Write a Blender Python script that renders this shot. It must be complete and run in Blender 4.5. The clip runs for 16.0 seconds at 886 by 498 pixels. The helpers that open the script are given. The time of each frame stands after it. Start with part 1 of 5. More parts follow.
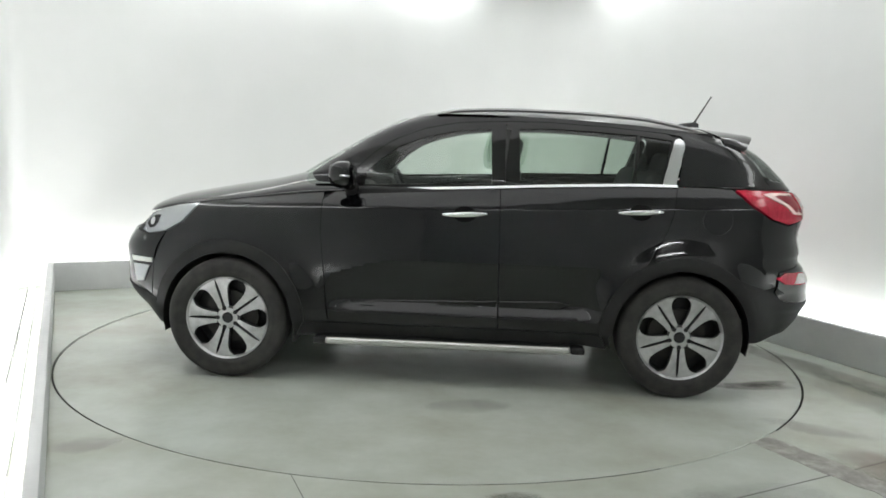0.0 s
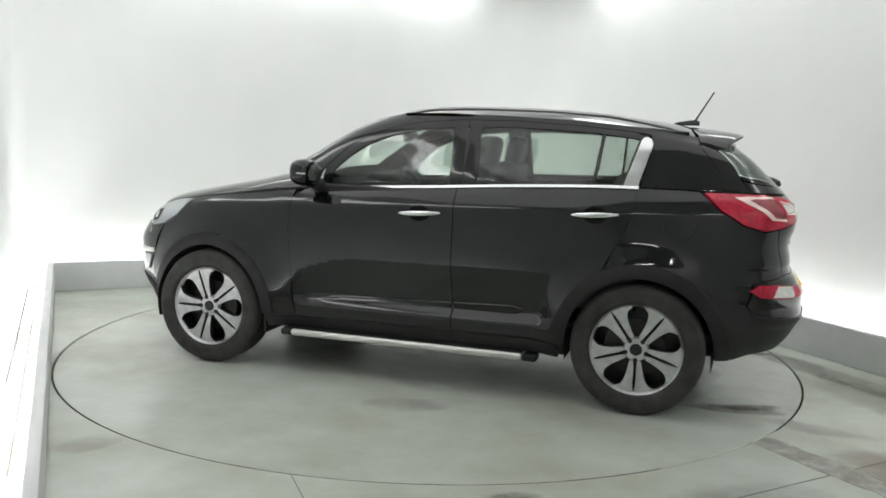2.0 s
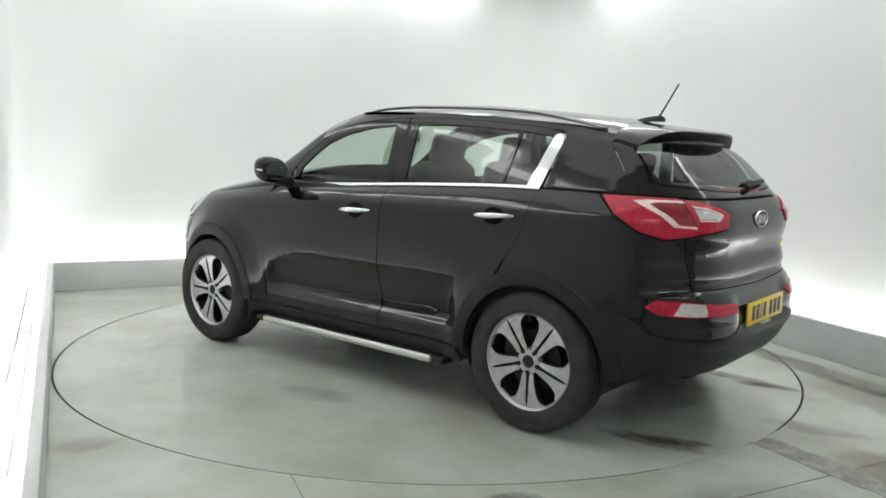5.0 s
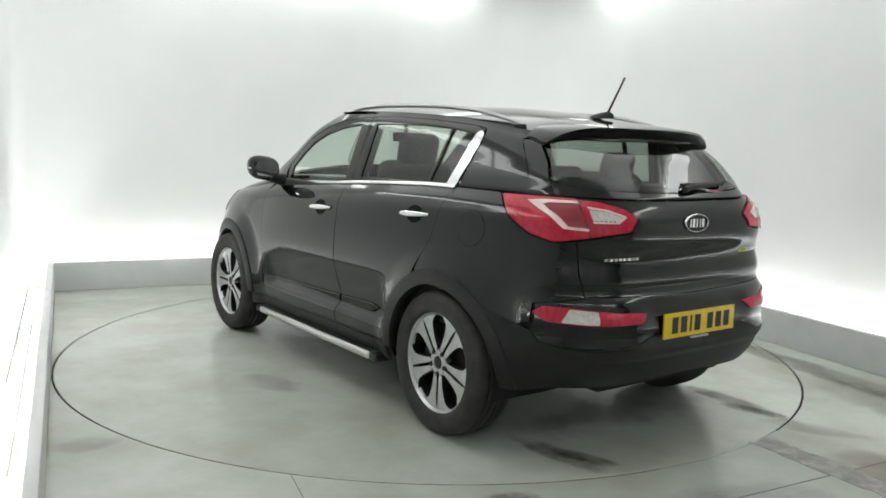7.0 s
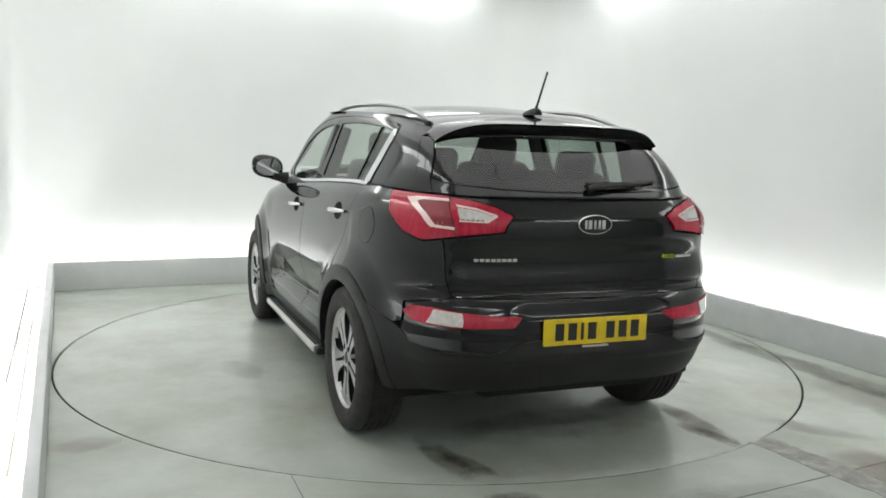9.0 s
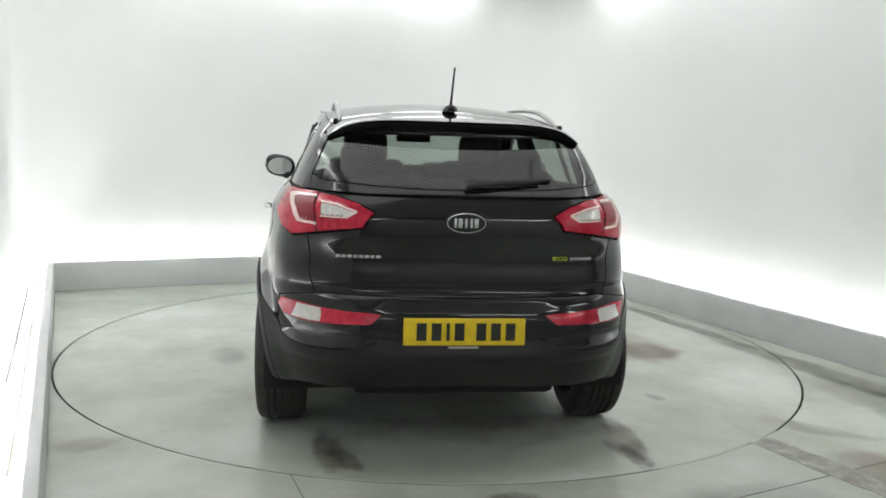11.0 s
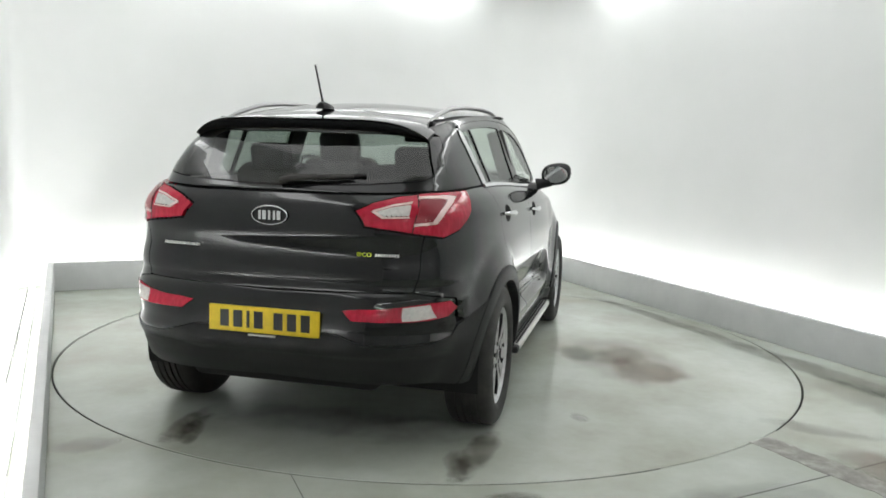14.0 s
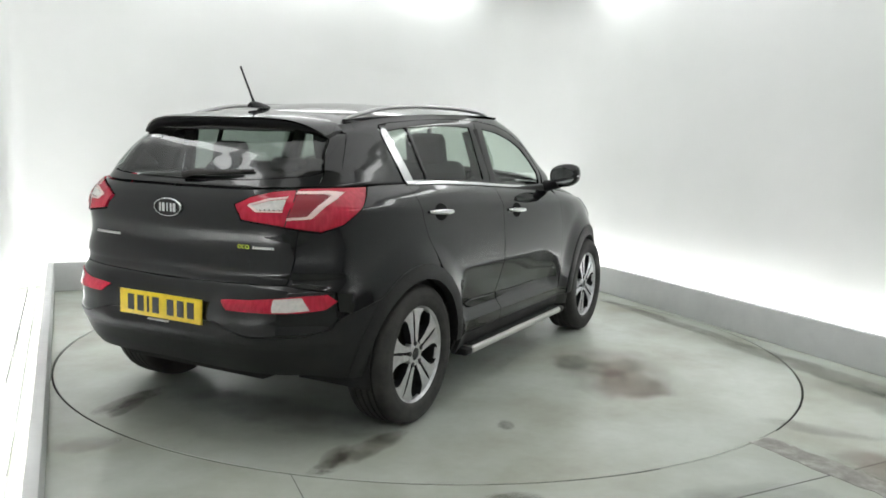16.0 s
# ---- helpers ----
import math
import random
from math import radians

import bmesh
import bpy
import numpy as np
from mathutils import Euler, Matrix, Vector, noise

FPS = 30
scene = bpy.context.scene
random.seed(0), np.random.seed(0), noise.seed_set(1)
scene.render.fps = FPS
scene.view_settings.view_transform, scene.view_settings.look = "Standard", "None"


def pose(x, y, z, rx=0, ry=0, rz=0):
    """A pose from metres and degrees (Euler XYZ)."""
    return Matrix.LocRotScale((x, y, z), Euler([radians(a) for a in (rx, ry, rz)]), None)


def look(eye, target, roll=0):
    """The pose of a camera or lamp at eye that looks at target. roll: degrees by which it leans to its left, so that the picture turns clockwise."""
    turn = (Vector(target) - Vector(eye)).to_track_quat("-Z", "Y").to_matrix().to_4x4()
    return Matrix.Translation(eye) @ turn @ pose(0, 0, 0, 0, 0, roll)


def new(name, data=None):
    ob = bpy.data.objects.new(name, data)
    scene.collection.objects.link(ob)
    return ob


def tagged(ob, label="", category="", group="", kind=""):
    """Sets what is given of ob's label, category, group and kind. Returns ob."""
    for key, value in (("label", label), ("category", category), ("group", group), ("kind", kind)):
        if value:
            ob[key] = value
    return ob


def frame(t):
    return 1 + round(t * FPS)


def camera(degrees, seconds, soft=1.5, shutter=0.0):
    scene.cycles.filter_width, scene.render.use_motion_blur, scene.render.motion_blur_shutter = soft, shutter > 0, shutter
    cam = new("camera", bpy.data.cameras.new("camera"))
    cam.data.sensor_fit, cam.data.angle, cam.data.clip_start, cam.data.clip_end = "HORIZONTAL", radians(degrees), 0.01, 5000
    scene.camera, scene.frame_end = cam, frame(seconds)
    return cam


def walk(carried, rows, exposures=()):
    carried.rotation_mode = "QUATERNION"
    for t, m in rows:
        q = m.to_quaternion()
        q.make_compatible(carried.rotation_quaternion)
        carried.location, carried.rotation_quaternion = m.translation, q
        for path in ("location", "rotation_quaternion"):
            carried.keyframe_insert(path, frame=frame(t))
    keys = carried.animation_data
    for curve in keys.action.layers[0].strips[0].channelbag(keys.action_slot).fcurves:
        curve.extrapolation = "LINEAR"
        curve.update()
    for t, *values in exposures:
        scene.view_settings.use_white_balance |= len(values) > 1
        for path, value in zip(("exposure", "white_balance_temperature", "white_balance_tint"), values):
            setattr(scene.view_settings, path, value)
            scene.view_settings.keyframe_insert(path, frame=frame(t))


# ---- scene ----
# A slow turntable in a white photo booth, seen by a fixed camera.
SPIN = -7.156
START = 175.8
CAR_X, CAR_Y = -0.185, 0.148
RING = 2.444

cam = camera(56.3, 16.0, soft=1.7)
eye_pose = look((0, -5.775, 1.429), (0.0584, -0.8168, 0.7895), 1.775)
walk(cam, [(0.0, eye_pose), (16.0, eye_pose)])

# ---- world and light ----
world = bpy.data.worlds.new("world")
scene.world = world
world.use_nodes = True
bg = world.node_tree.nodes["Background"]
bg.inputs[0].default_value = (0.9, 0.95, 1.0, 1)
bg.inputs[1].default_value = 0.03
scene.view_settings.exposure = 0.05
TUBE_POWER = 36.0
TOP_POWER = 4.6
FILL_POWER = 0.9
SHOP_POWER = 56.0


# ---- materials ----
def mat(name, color, rough=0.5, metal=0.0, **extra):
    m = bpy.data.materials.new(name)
    m.use_nodes = True
    b = m.node_tree.nodes["Principled BSDF"]
    b.inputs["Base Color"].default_value = (*color, 1)
    b.inputs["Roughness"].default_value = rough
    b.inputs["Metallic"].default_value = metal
    for key, value in extra.items():
        b.inputs[key.replace("_", " ")].default_value = value
    return m


def tree(m):
    return m.node_tree.nodes, m.node_tree.links, m.node_tree.nodes["Principled BSDF"]


def noise_node(m, scale, detail=4.0, rough=0.55, stretch=None):
    n, l, b = tree(m)
    tc = n.new("ShaderNodeTexCoord")
    tex = n.new("ShaderNodeTexNoise")
    tex.inputs["Scale"].default_value = scale
    tex.inputs["Detail"].default_value = detail
    tex.inputs["Roughness"].default_value = rough
    if stretch:
        mp = n.new("ShaderNodeMapping")
        mp.inputs["Scale"].default_value = stretch
        l.new(tc.outputs["Object"], mp.inputs[0])
        l.new(mp.outputs[0], tex.inputs["Vector"])
    else:
        l.new(tc.outputs["Object"], tex.inputs["Vector"])
    return tex.outputs["Fac"]


def ramp(m, fac, stops):
    n, l, b = tree(m)
    r = n.new("ShaderNodeValToRGB")
    r.color_ramp.elements[0].position, r.color_ramp.elements[0].color = stops[0][0], (*stops[0][1], 1)
    r.color_ramp.elements[1].position, r.color_ramp.elements[1].color = stops[-1][0], (*stops[-1][1], 1)
    for pos, col in stops[1:-1]:
        e = r.color_ramp.elements.new(pos)
        e.color = (*col, 1)
    l.new(fac, r.inputs[0])
    return r.outputs[0]


def blend(m, fac, a, b_, kind="MIX"):
    n, l, _ = tree(m)
    x = n.new("ShaderNodeMix")
    x.data_type, x.blend_type = "RGBA", kind
    for value, sock in ((fac, 0), (a, 6), (b_, 7)):
        if isinstance(value, (int, float)):
            x.inputs[sock].default_value = value
        elif isinstance(value, tuple):
            x.inputs[sock].default_value = (*value, 1)
        else:
            l.new(value, x.inputs[sock])
    return x.outputs[2]


def bump(m, fac, strength, dist):
    n, l, b = tree(m)
    k = n.new("ShaderNodeBump")
    k.inputs["Strength"].default_value, k.inputs["Distance"].default_value = strength, dist
    l.new(fac, k.inputs["Height"])
    l.new(k.outputs[0], b.inputs["Normal"])


def rough_map(m, fac, lo, hi):
    n, l, b = tree(m)
    k = n.new("ShaderNodeMapRange")
    k.inputs["To Min"].default_value, k.inputs["To Max"].default_value = lo, hi
    l.new(fac, k.inputs[0])
    l.new(k.outputs[0], b.inputs["Roughness"])


def base(m, sock):
    n, l, b = tree(m)
    l.new(sock, b.inputs["Base Color"])


M = {}
M["paint"] = mat("black_paint", (0.005, 0.005, 0.006), 0.05)
base(M["paint"], ramp(M["paint"], noise_node(M["paint"], 900, 2), [(0.45, (0.0045, 0.0047, 0.0055)), (0.75, (0.009, 0.0092, 0.0105))]))
rough_map(M["paint"], noise_node(M["paint"], 3.5, 5), 0.03, 0.09)
M["piano"] = mat("gloss_black_trim", (0.006, 0.006, 0.006), 0.06)
M["plastic"] = mat("grained_black_plastic", (0.014, 0.014, 0.0145), 0.48, 0.0, Specular_IOR_Level=0.32)
base(M["plastic"], ramp(M["plastic"], noise_node(M["plastic"], 8, 5), [(0.3, (0.008, 0.008, 0.0085)), (0.75, (0.015, 0.015, 0.0155))]))
bump(M["plastic"], noise_node(M["plastic"], 700, 2), 0.25, 0.001)
M["gap"] = mat("dark_underbody", (0.012, 0.012, 0.012), 0.9)
# near-black colour paints the shade inside the handle hollows
M["cup_shade"] = mat("handle_hollow_shade", (0.003, 0.003, 0.003), 0.7, 0.0, Specular_IOR_Level=0.1)
M["rubber"] = mat("tyre_rubber", (0.022, 0.021, 0.02), 0.7)
base(M["rubber"], ramp(M["rubber"], noise_node(M["rubber"], 14, 6), [(0.3, (0.015, 0.015, 0.015)), (0.75, (0.040, 0.037, 0.034))]))
M["chrome"] = mat("bright_chrome", (0.70, 0.71, 0.72), 0.12, 1.0)
rough_map(M["chrome"], noise_node(M["chrome"], 12, 4), 0.08, 0.22)
M["satin"] = mat("satin_aluminium", (0.60, 0.60, 0.58), 0.34, 1.0)
rough_map(M["satin"], noise_node(M["satin"], 40, 4, stretch=(0.1, 1, 1)), 0.25, 0.42)
M["rail"] = mat("dull_silver_rail", (0.36, 0.36, 0.36), 0.36, 1.0)
rough_map(M["rail"], noise_node(M["rail"], 30, 4), 0.32, 0.50)
M["alloy"] = mat("machined_alloy", (0.62, 0.62, 0.63), 0.34, 0.85)
base(M["alloy"], ramp(M["alloy"], noise_node(M["alloy"], 25, 5), [(0.3, (0.48, 0.48, 0.49)), (0.7, (0.62, 0.62, 0.63))]))
M["alloy_dark"] = mat("dark_alloy_pocket", (0.018, 0.018, 0.02), 0.4, 0.3)
M["steel"] = mat("brake_steel", (0.05, 0.048, 0.046), 0.5, 0.9)
M["fabric"] = mat("charcoal_seat_fabric", (0.03, 0.03, 0.033), 0.85)
bump(M["fabric"], noise_node(M["fabric"], 420, 2), 0.4, 0.001)
M["leather"] = mat("grey_seat_leather", (0.055, 0.055, 0.06), 0.5)
M["liner"] = mat("dark_headlining", (0.05, 0.05, 0.05), 0.9)
M["red"] = mat("red_lamp_lens", (0.50, 0.012, 0.02), 0.10)
base(M["red"], ramp(M["red"], noise_node(M["red"], 55, 3, stretch=(1, 1, 0.25)), [(0.3, (0.36, 0.008, 0.026)), (0.7, (0.52, 0.018, 0.05))]))
M["red_dark"] = mat("deep_red_lamp_lens", (0.22, 0.005, 0.016), 0.30)
M["clear"] = mat("clear_lamp_lens", (0.72, 0.70, 0.68), 0.12, 0.0, Coat_Weight=0.8)
base(M["clear"], ramp(M["clear"], noise_node(M["clear"], 60, 2, stretch=(0.2, 1, 1)), [(0.3, (0.54, 0.51, 0.50)), (0.7, (0.72, 0.68, 0.66))]))
M["guide"] = mat("pale_light_guide", (0.85, 0.62, 0.60), 0.15, 0.0, Coat_Weight=0.5)
M["lampglass"] = mat("headlamp_lens", (0.42, 0.44, 0.46), 0.12, 0.4, Coat_Weight=0.8)
M["plate"] = mat("yellow_plate", (0.78, 0.55, 0.015), 0.35)
base(M["plate"], ramp(M["plate"], noise_node(M["plate"], 30, 4), [(0.3, (0.70, 0.49, 0.012)), (0.7, (0.82, 0.59, 0.02))]))
M["ink"] = mat("plate_ink", (0.012, 0.012, 0.012), 0.5)
M["lime"] = mat("lime_badge", (0.55, 0.66, 0.03), 0.35)
M["mirror"] = mat("mirror_silver", (0.85, 0.86, 0.87), 0.02, 1.0)


def glass_mat(name, tint):
    """Thin tinted pane: clear when seen square on, glossy at a slant."""
    m = bpy.data.materials.new(name)
    m.use_nodes = True
    n, l = m.node_tree.nodes, m.node_tree.links
    n.remove(n["Principled BSDF"])
    tr, gl, lw, mx = n.new("ShaderNodeBsdfTransparent"), n.new("ShaderNodeBsdfGlossy"), n.new("ShaderNodeLayerWeight"), n.new("ShaderNodeMixShader")
    pw, mr = n.new("ShaderNodeMath"), n.new("ShaderNodeMapRange")
    tr.inputs[0].default_value = (*tint, 1)
    gl.inputs["Roughness"].default_value = 0.03
    lw.inputs["Blend"].default_value = 0.5
    pw.operation = "POWER"
    pw.inputs[1].default_value = 5.0
    mr.inputs["To Min"].default_value, mr.inputs["To Max"].default_value = 0.07, 0.95
    l.new(lw.outputs["Facing"], pw.inputs[0])
    l.new(pw.outputs[0], mr.inputs[0])
    l.new(mr.outputs[0], mx.inputs[0])
    l.new(tr.outputs[0], mx.inputs[1])
    l.new(gl.outputs[0], mx.inputs[2])
    l.new(mx.outputs[0], n["Material Output"].inputs[0])
    return m


M["glass"] = glass_mat("green_tinted_glass", (0.76, 0.83, 0.78))
M["glass_rear"] = glass_mat("tinted_rear_glass", (0.62, 0.69, 0.64))
M["glass_gate"] = glass_mat("dark_tailgate_glass", (0.38, 0.42, 0.40))

M["wall"] = mat("white_booth_wall", (0.80, 0.81, 0.80), 0.85)
base(M["wall"], ramp(M["wall"], noise_node(M["wall"], 0.8, 5), [(0.3, (0.77, 0.785, 0.775)), (0.75, (0.83, 0.835, 0.83))]))
bump(M["wall"], noise_node(M["wall"], 60, 4), 0.05, 0.002)
M["plinth"] = mat("pale_grey_plinth_paint", (0.60, 0.61, 0.61), 0.6)
base(M["plinth"], ramp(M["plinth"], noise_node(M["plinth"], 2.2, 6, 0.65), [(0.3, (0.60, 0.61, 0.61)), (0.5, (0.66, 0.67, 0.67)), (0.75, (0.72, 0.73, 0.73))]))


def floor_mat(name, seed):
    """Worn grey-green floor paint with damp stains and scuffs."""
    m = mat(name, (0.4, 0.43, 0.4), 0.3)
    n, l, b = tree(m)
    tc = n.new("ShaderNodeTexCoord")
    mp = n.new("ShaderNodeMapping")
    mp.inputs["Location"].default_value = (seed * 3.7, seed * 1.9, 0)
    l.new(tc.outputs["Object"], mp.inputs[0])

    def tex(scale, detail, rough, distortion=0.0):
        t = n.new("ShaderNodeTexNoise")
        t.inputs["Scale"].default_value, t.inputs["Detail"].default_value = scale, detail
        t.inputs["Roughness"].default_value, t.inputs["Distortion"].default_value = rough, distortion
        l.new(mp.outputs[0], t.inputs["Vector"])
        return t.outputs["Fac"]

    broad = ramp(m, tex(0.45, 1, 0.3), [(0.25, (0.513, 0.558, 0.522)), (0.75, (0.572, 0.617, 0.577))])
    dirt = ramp(m, tex(0.9, 1, 0.3), [(0.0, (1.03, 1.03, 1.02)), (1.0, (0.90, 0.885, 0.84))])
    damp = ramp(m, tex(1.5, 5, 0.55), [(0.34, (1.02, 1.02, 1.02)), (0.78, (0.70, 0.67, 0.60))])
    fine = ramp(m, tex(18, 4, 0.6), [(0.2, (0.965, 0.965, 0.965)), (0.8, (1.03, 1.03, 1.03))])
    base(m, blend(m, 1.0, blend(m, 1.0, blend(m, 1.0, broad, dirt, "MULTIPLY"), damp, "MULTIPLY"), fine, "MULTIPLY"))
    rough_map(m, tex(1.1, 4, 0.5), 0.205, 0.265)
    bump(m, tex(9, 1, 0.3), 0.02, 0.001)
    return m


M["floor"] = floor_mat("grey_green_floor_paint", 1)
M["disc"] = floor_mat("turntable_floor_paint", 2)


def stain_mat(name, color, strength, scale=3.0):
    """A thin film of dirt that thins out towards its ragged rim."""
    m = mat(name, color, 0.5)
    n, l, b = tree(m)
    tc = n.new("ShaderNodeTexCoord")
    t = n.new("ShaderNodeTexNoise")
    t.inputs["Scale"].default_value, t.inputs["Detail"].default_value, t.inputs["Roughness"].default_value = scale, 6, 0.65
    l.new(tc.outputs["Object"], t.inputs["Vector"])
    fine = n.new("ShaderNodeTexNoise")
    fine.inputs["Scale"].default_value, fine.inputs["Detail"].default_value, fine.inputs["Roughness"].default_value = scale * 7, 5, 0.7
    l.new(tc.outputs["Object"], fine.inputs["Vector"])
    at = n.new("ShaderNodeAttribute")
    at.attribute_name = "film"

    def calc(op, p, q):
        k = n.new("ShaderNodeMath")
        k.operation = op
        for value, sock in ((p, 0), (q, 1)):
            if isinstance(value, float):
                k.inputs[sock].default_value = value
            else:
                l.new(value, k.inputs[sock])
        return k.outputs[0]

    # coverage = film + broad and fine noise, cut where it grows thin
    cover = calc("ADD", calc("MULTIPLY", calc("SUBTRACT", t.outputs["Fac"], 0.5), 3.2), calc("MULTIPLY", calc("SUBTRACT", fine.outputs["Fac"], 0.5), 1.4))
    cover = calc("ADD", cover, calc("SUBTRACT", calc("MULTIPLY", at.outputs["Fac"], 1.5), 0.75))
    mr = n.new("ShaderNodeMapRange")
    mr.interpolation_type = "SMOOTHSTEP"
    mr.inputs["From Min"].default_value, mr.inputs["From Max"].default_value = -0.55, 1.5
    mr.inputs["To Max"].default_value = strength
    l.new(cover, mr.inputs[0])
    film = calc("MULTIPLY", mr.outputs[0], calc("MINIMUM", calc("MULTIPLY", at.outputs["Fac"], 3.0), 1.0))
    l.new(film, b.inputs["Alpha"])
    return m


M["stain_dark"] = stain_mat("brown_grime", (0.10, 0.078, 0.057), 0.60, 4.0)
M["stain_rust"] = stain_mat("rusty_grime", (0.27, 0.16, 0.12), 0.5, 2.5)
M["stain_grey"] = stain_mat("grey_scuff", (0.16, 0.15, 0.125), 0.55, 3.0)
M["stain_faint"] = stain_mat("faint_grey_scuff", (0.22, 0.21, 0.18), 0.30, 5.0)
M["groove"] = mat("dark_groove", (0.012, 0.012, 0.011), 0.9)
M["tape"] = mat("worn_grey_steel_strip", (0.27, 0.262, 0.24), 0.5)
M["joint"] = mat("filled_floor_joint", (0.10, 0.10, 0.095), 0.8)
base(M["tape"], ramp(M["tape"], noise_node(M["tape"], 9, 6, 0.7), [(0.3, (0.17, 0.165, 0.145)), (0.5, (0.27, 0.265, 0.24)), (0.7, (0.42, 0.42, 0.39))]))
# tones of the unseen workshop: grey above darkens reflections, white walls lift them
M["backroof"] = mat("unseen_grey_ceiling", (0.34, 0.34, 0.33), 0.9)
M["backroom"] = mat("unseen_white_wall", (0.78, 0.78, 0.77), 0.9)
base(M["backroom"], ramp(M["backroom"], noise_node(M["backroom"], 1.5, 5), [(0.3, (0.75, 0.755, 0.75)), (0.7, (0.80, 0.80, 0.79))]))


def glow(name, color, power):
    m = bpy.data.materials.new(name)
    m.use_nodes = True
    b = m.node_tree.nodes["Principled BSDF"]
    b.inputs["Base Color"].default_value = (0.9, 0.9, 0.9, 1)
    b.inputs["Emission Color"].default_value = (*color, 1)
    b.inputs["Emission Strength"].default_value = power
    return m


M["tube"] = glow("fluorescent_tube", (1.0, 0.995, 0.99), TUBE_POWER)
M["tube_top"] = glow("upper_fluorescent_tube", (0.985, 1.0, 0.995), TOP_POWER)
M["tube_shop"] = glow("workshop_fluorescent_tube", (0.97, 1.0, 1.0), SHOP_POWER)
# glow of the unseen panels added to light the floor
M["panel"] = glow("added_fill_glow", (0.99, 1.0, 1.0), FILL_POWER)


# ---- mesh helpers ----
def finish(name, bm, material, parent=None, smooth=True, label=""):
    me = bpy.data.meshes.new(name)
    bm.to_mesh(me)
    bm.free()
    for k in (material if isinstance(material, (list, tuple)) else [material]):
        me.materials.append(k)
    if smooth:
        me.polygons.foreach_set("use_smooth", [True] * len(me.polygons))
        me.set_sharp_from_angle(angle=radians(38))
    ob = new(name, me)
    if parent:
        ob.parent = parent
    if label:
        ob["label"] = label
    return ob


def part(name, bm, material, parent, label="", smooth=True):
    return finish(name, bm, material, parent, smooth, label)


def box(bm, lo, hi, m=None, bevel=0.0, seg=2, index=0):
    """An upright box between two corners, with rounded edges, turned by m."""
    lo, hi = Vector(lo), Vector(hi)
    mm = Matrix.Translation((lo + hi) / 2) @ Matrix.Diagonal((*(hi - lo), 1))
    out = bmesh.ops.create_cube(bm, size=1, matrix=(m @ mm) if m else mm)
    vs = out["verts"]
    fs = {f for v in vs for f in v.link_faces}
    for f in fs:
        f.material_index = index
    if bevel:
        es = {e for v in vs for e in v.link_edges}
        r = bmesh.ops.bevel(bm, geom=list(es), offset=bevel, segments=seg, affect="EDGES", profile=0.5)
        for f in r["faces"]:
            f.material_index = index
    return bm


def lathe(bm, profile, m, n=48, closed=False, index=0):
    """Spin (radius, height) pairs about the z axis of m."""
    rings = []
    for r, h in profile:
        rings.append([bm.verts.new(m @ Vector((r * math.cos(2 * math.pi * k / n), r * math.sin(2 * math.pi * k / n), h))) for k in range(n)])
    pairs = list(zip(rings, rings[1:])) + ([(rings[-1], rings[0])] if closed else [])
    for a, b in pairs:
        for k in range(n):
            f = bm.faces.new((a[k], a[(k + 1) % n], b[(k + 1) % n], b[k]))
            f.material_index = index
    return rings


def tube(bm, pts, radius, n=10, flat=1.0, cap=True):
    """A round or flattened bar along points."""
    rings = []
    for i, p in enumerate(pts):
        p = Vector(p)
        d = (Vector(pts[min(i + 1, len(pts) - 1)]) - Vector(pts[max(i - 1, 0)])).normalized()
        side = d.cross(Vector((0, 0, 1)))
        side = side.normalized() if side.length > 1e-4 else Vector((0, 1, 0))
        up = side.cross(d)
        r = radius[i] if isinstance(radius, (list, tuple)) else radius
        rings.append([bm.verts.new(p + side * (r * flat * math.cos(2 * math.pi * k / n)) + up * (r * math.sin(2 * math.pi * k / n))) for k in range(n)])
    for a, b in zip(rings, rings[1:]):
        for k in range(n):
            bm.faces.new((a[k], a[(k + 1) % n], b[(k + 1) % n], b[k]))
    if cap:
        bm.faces.new(rings[0][::-1])
        bm.faces.new(rings[-1])
    return bm


def prism(bm, poly, lo, hi, m, bevel=0.0, index_top=0, index_side=0):
    """A flat outline (x, y) drawn out from height lo to hi."""
    a = [bm.verts.new(m @ Vector((x, y, lo))) for x, y in poly]
    b = [bm.verts.new(m @ Vector((x, y, hi))) for x, y in poly]
    top = bm.faces.new(b)
    bot = bm.faces.new(a[::-1])
    top.material_index, bot.material_index = index_top, index_side
    for k in range(len(poly)):
        f = bm.faces.new((a[k], a[(k + 1) % len(poly)], b[(k + 1) % len(poly)], b[k]))
        f.material_index = index_side
    if bevel:
        r = bmesh.ops.bevel(bm, geom=list(top.edges), offset=bevel, segments=2, affect="EDGES", profile=0.5)
        for f in r["faces"]:
            f.material_index = index_top


def empty(name, m=None):
    ob = new(name)
    ob.empty_display_size = 0.2
    if m:
        ob.matrix_basis = m
    return ob


# ---- the booth: three walls round the turntable, pale plinths with tubes behind them ----
ROOM_TURN = 24.3
room = pose(0, 0, 0, 0, 0, ROOM_TURN)
# the inner foot of the plinths on the floor, from the opening round to the opening
NEAR_L, BACK_L, BACK_R, NEAR_R = Vector((-1.0, -3.78)), Vector((-3.375, 1.545)), Vector((1.10, 3.667)), Vector((4.30, -3.59))
GAP_W, PLINTH_H, PLINTH_T = 0.25, 0.255, 0.05
WALL_H, FRONT = 3.15, -3.3


def slab(name, lo, hi, material, label, category, bevel=0.0):
    bm = bmesh.new()
    box(bm, lo, hi, None, bevel)
    ob = finish(name, bm, material, None, bevel > 0)
    ob.matrix_basis = room
    return tagged(ob, label, category, kind="structure")


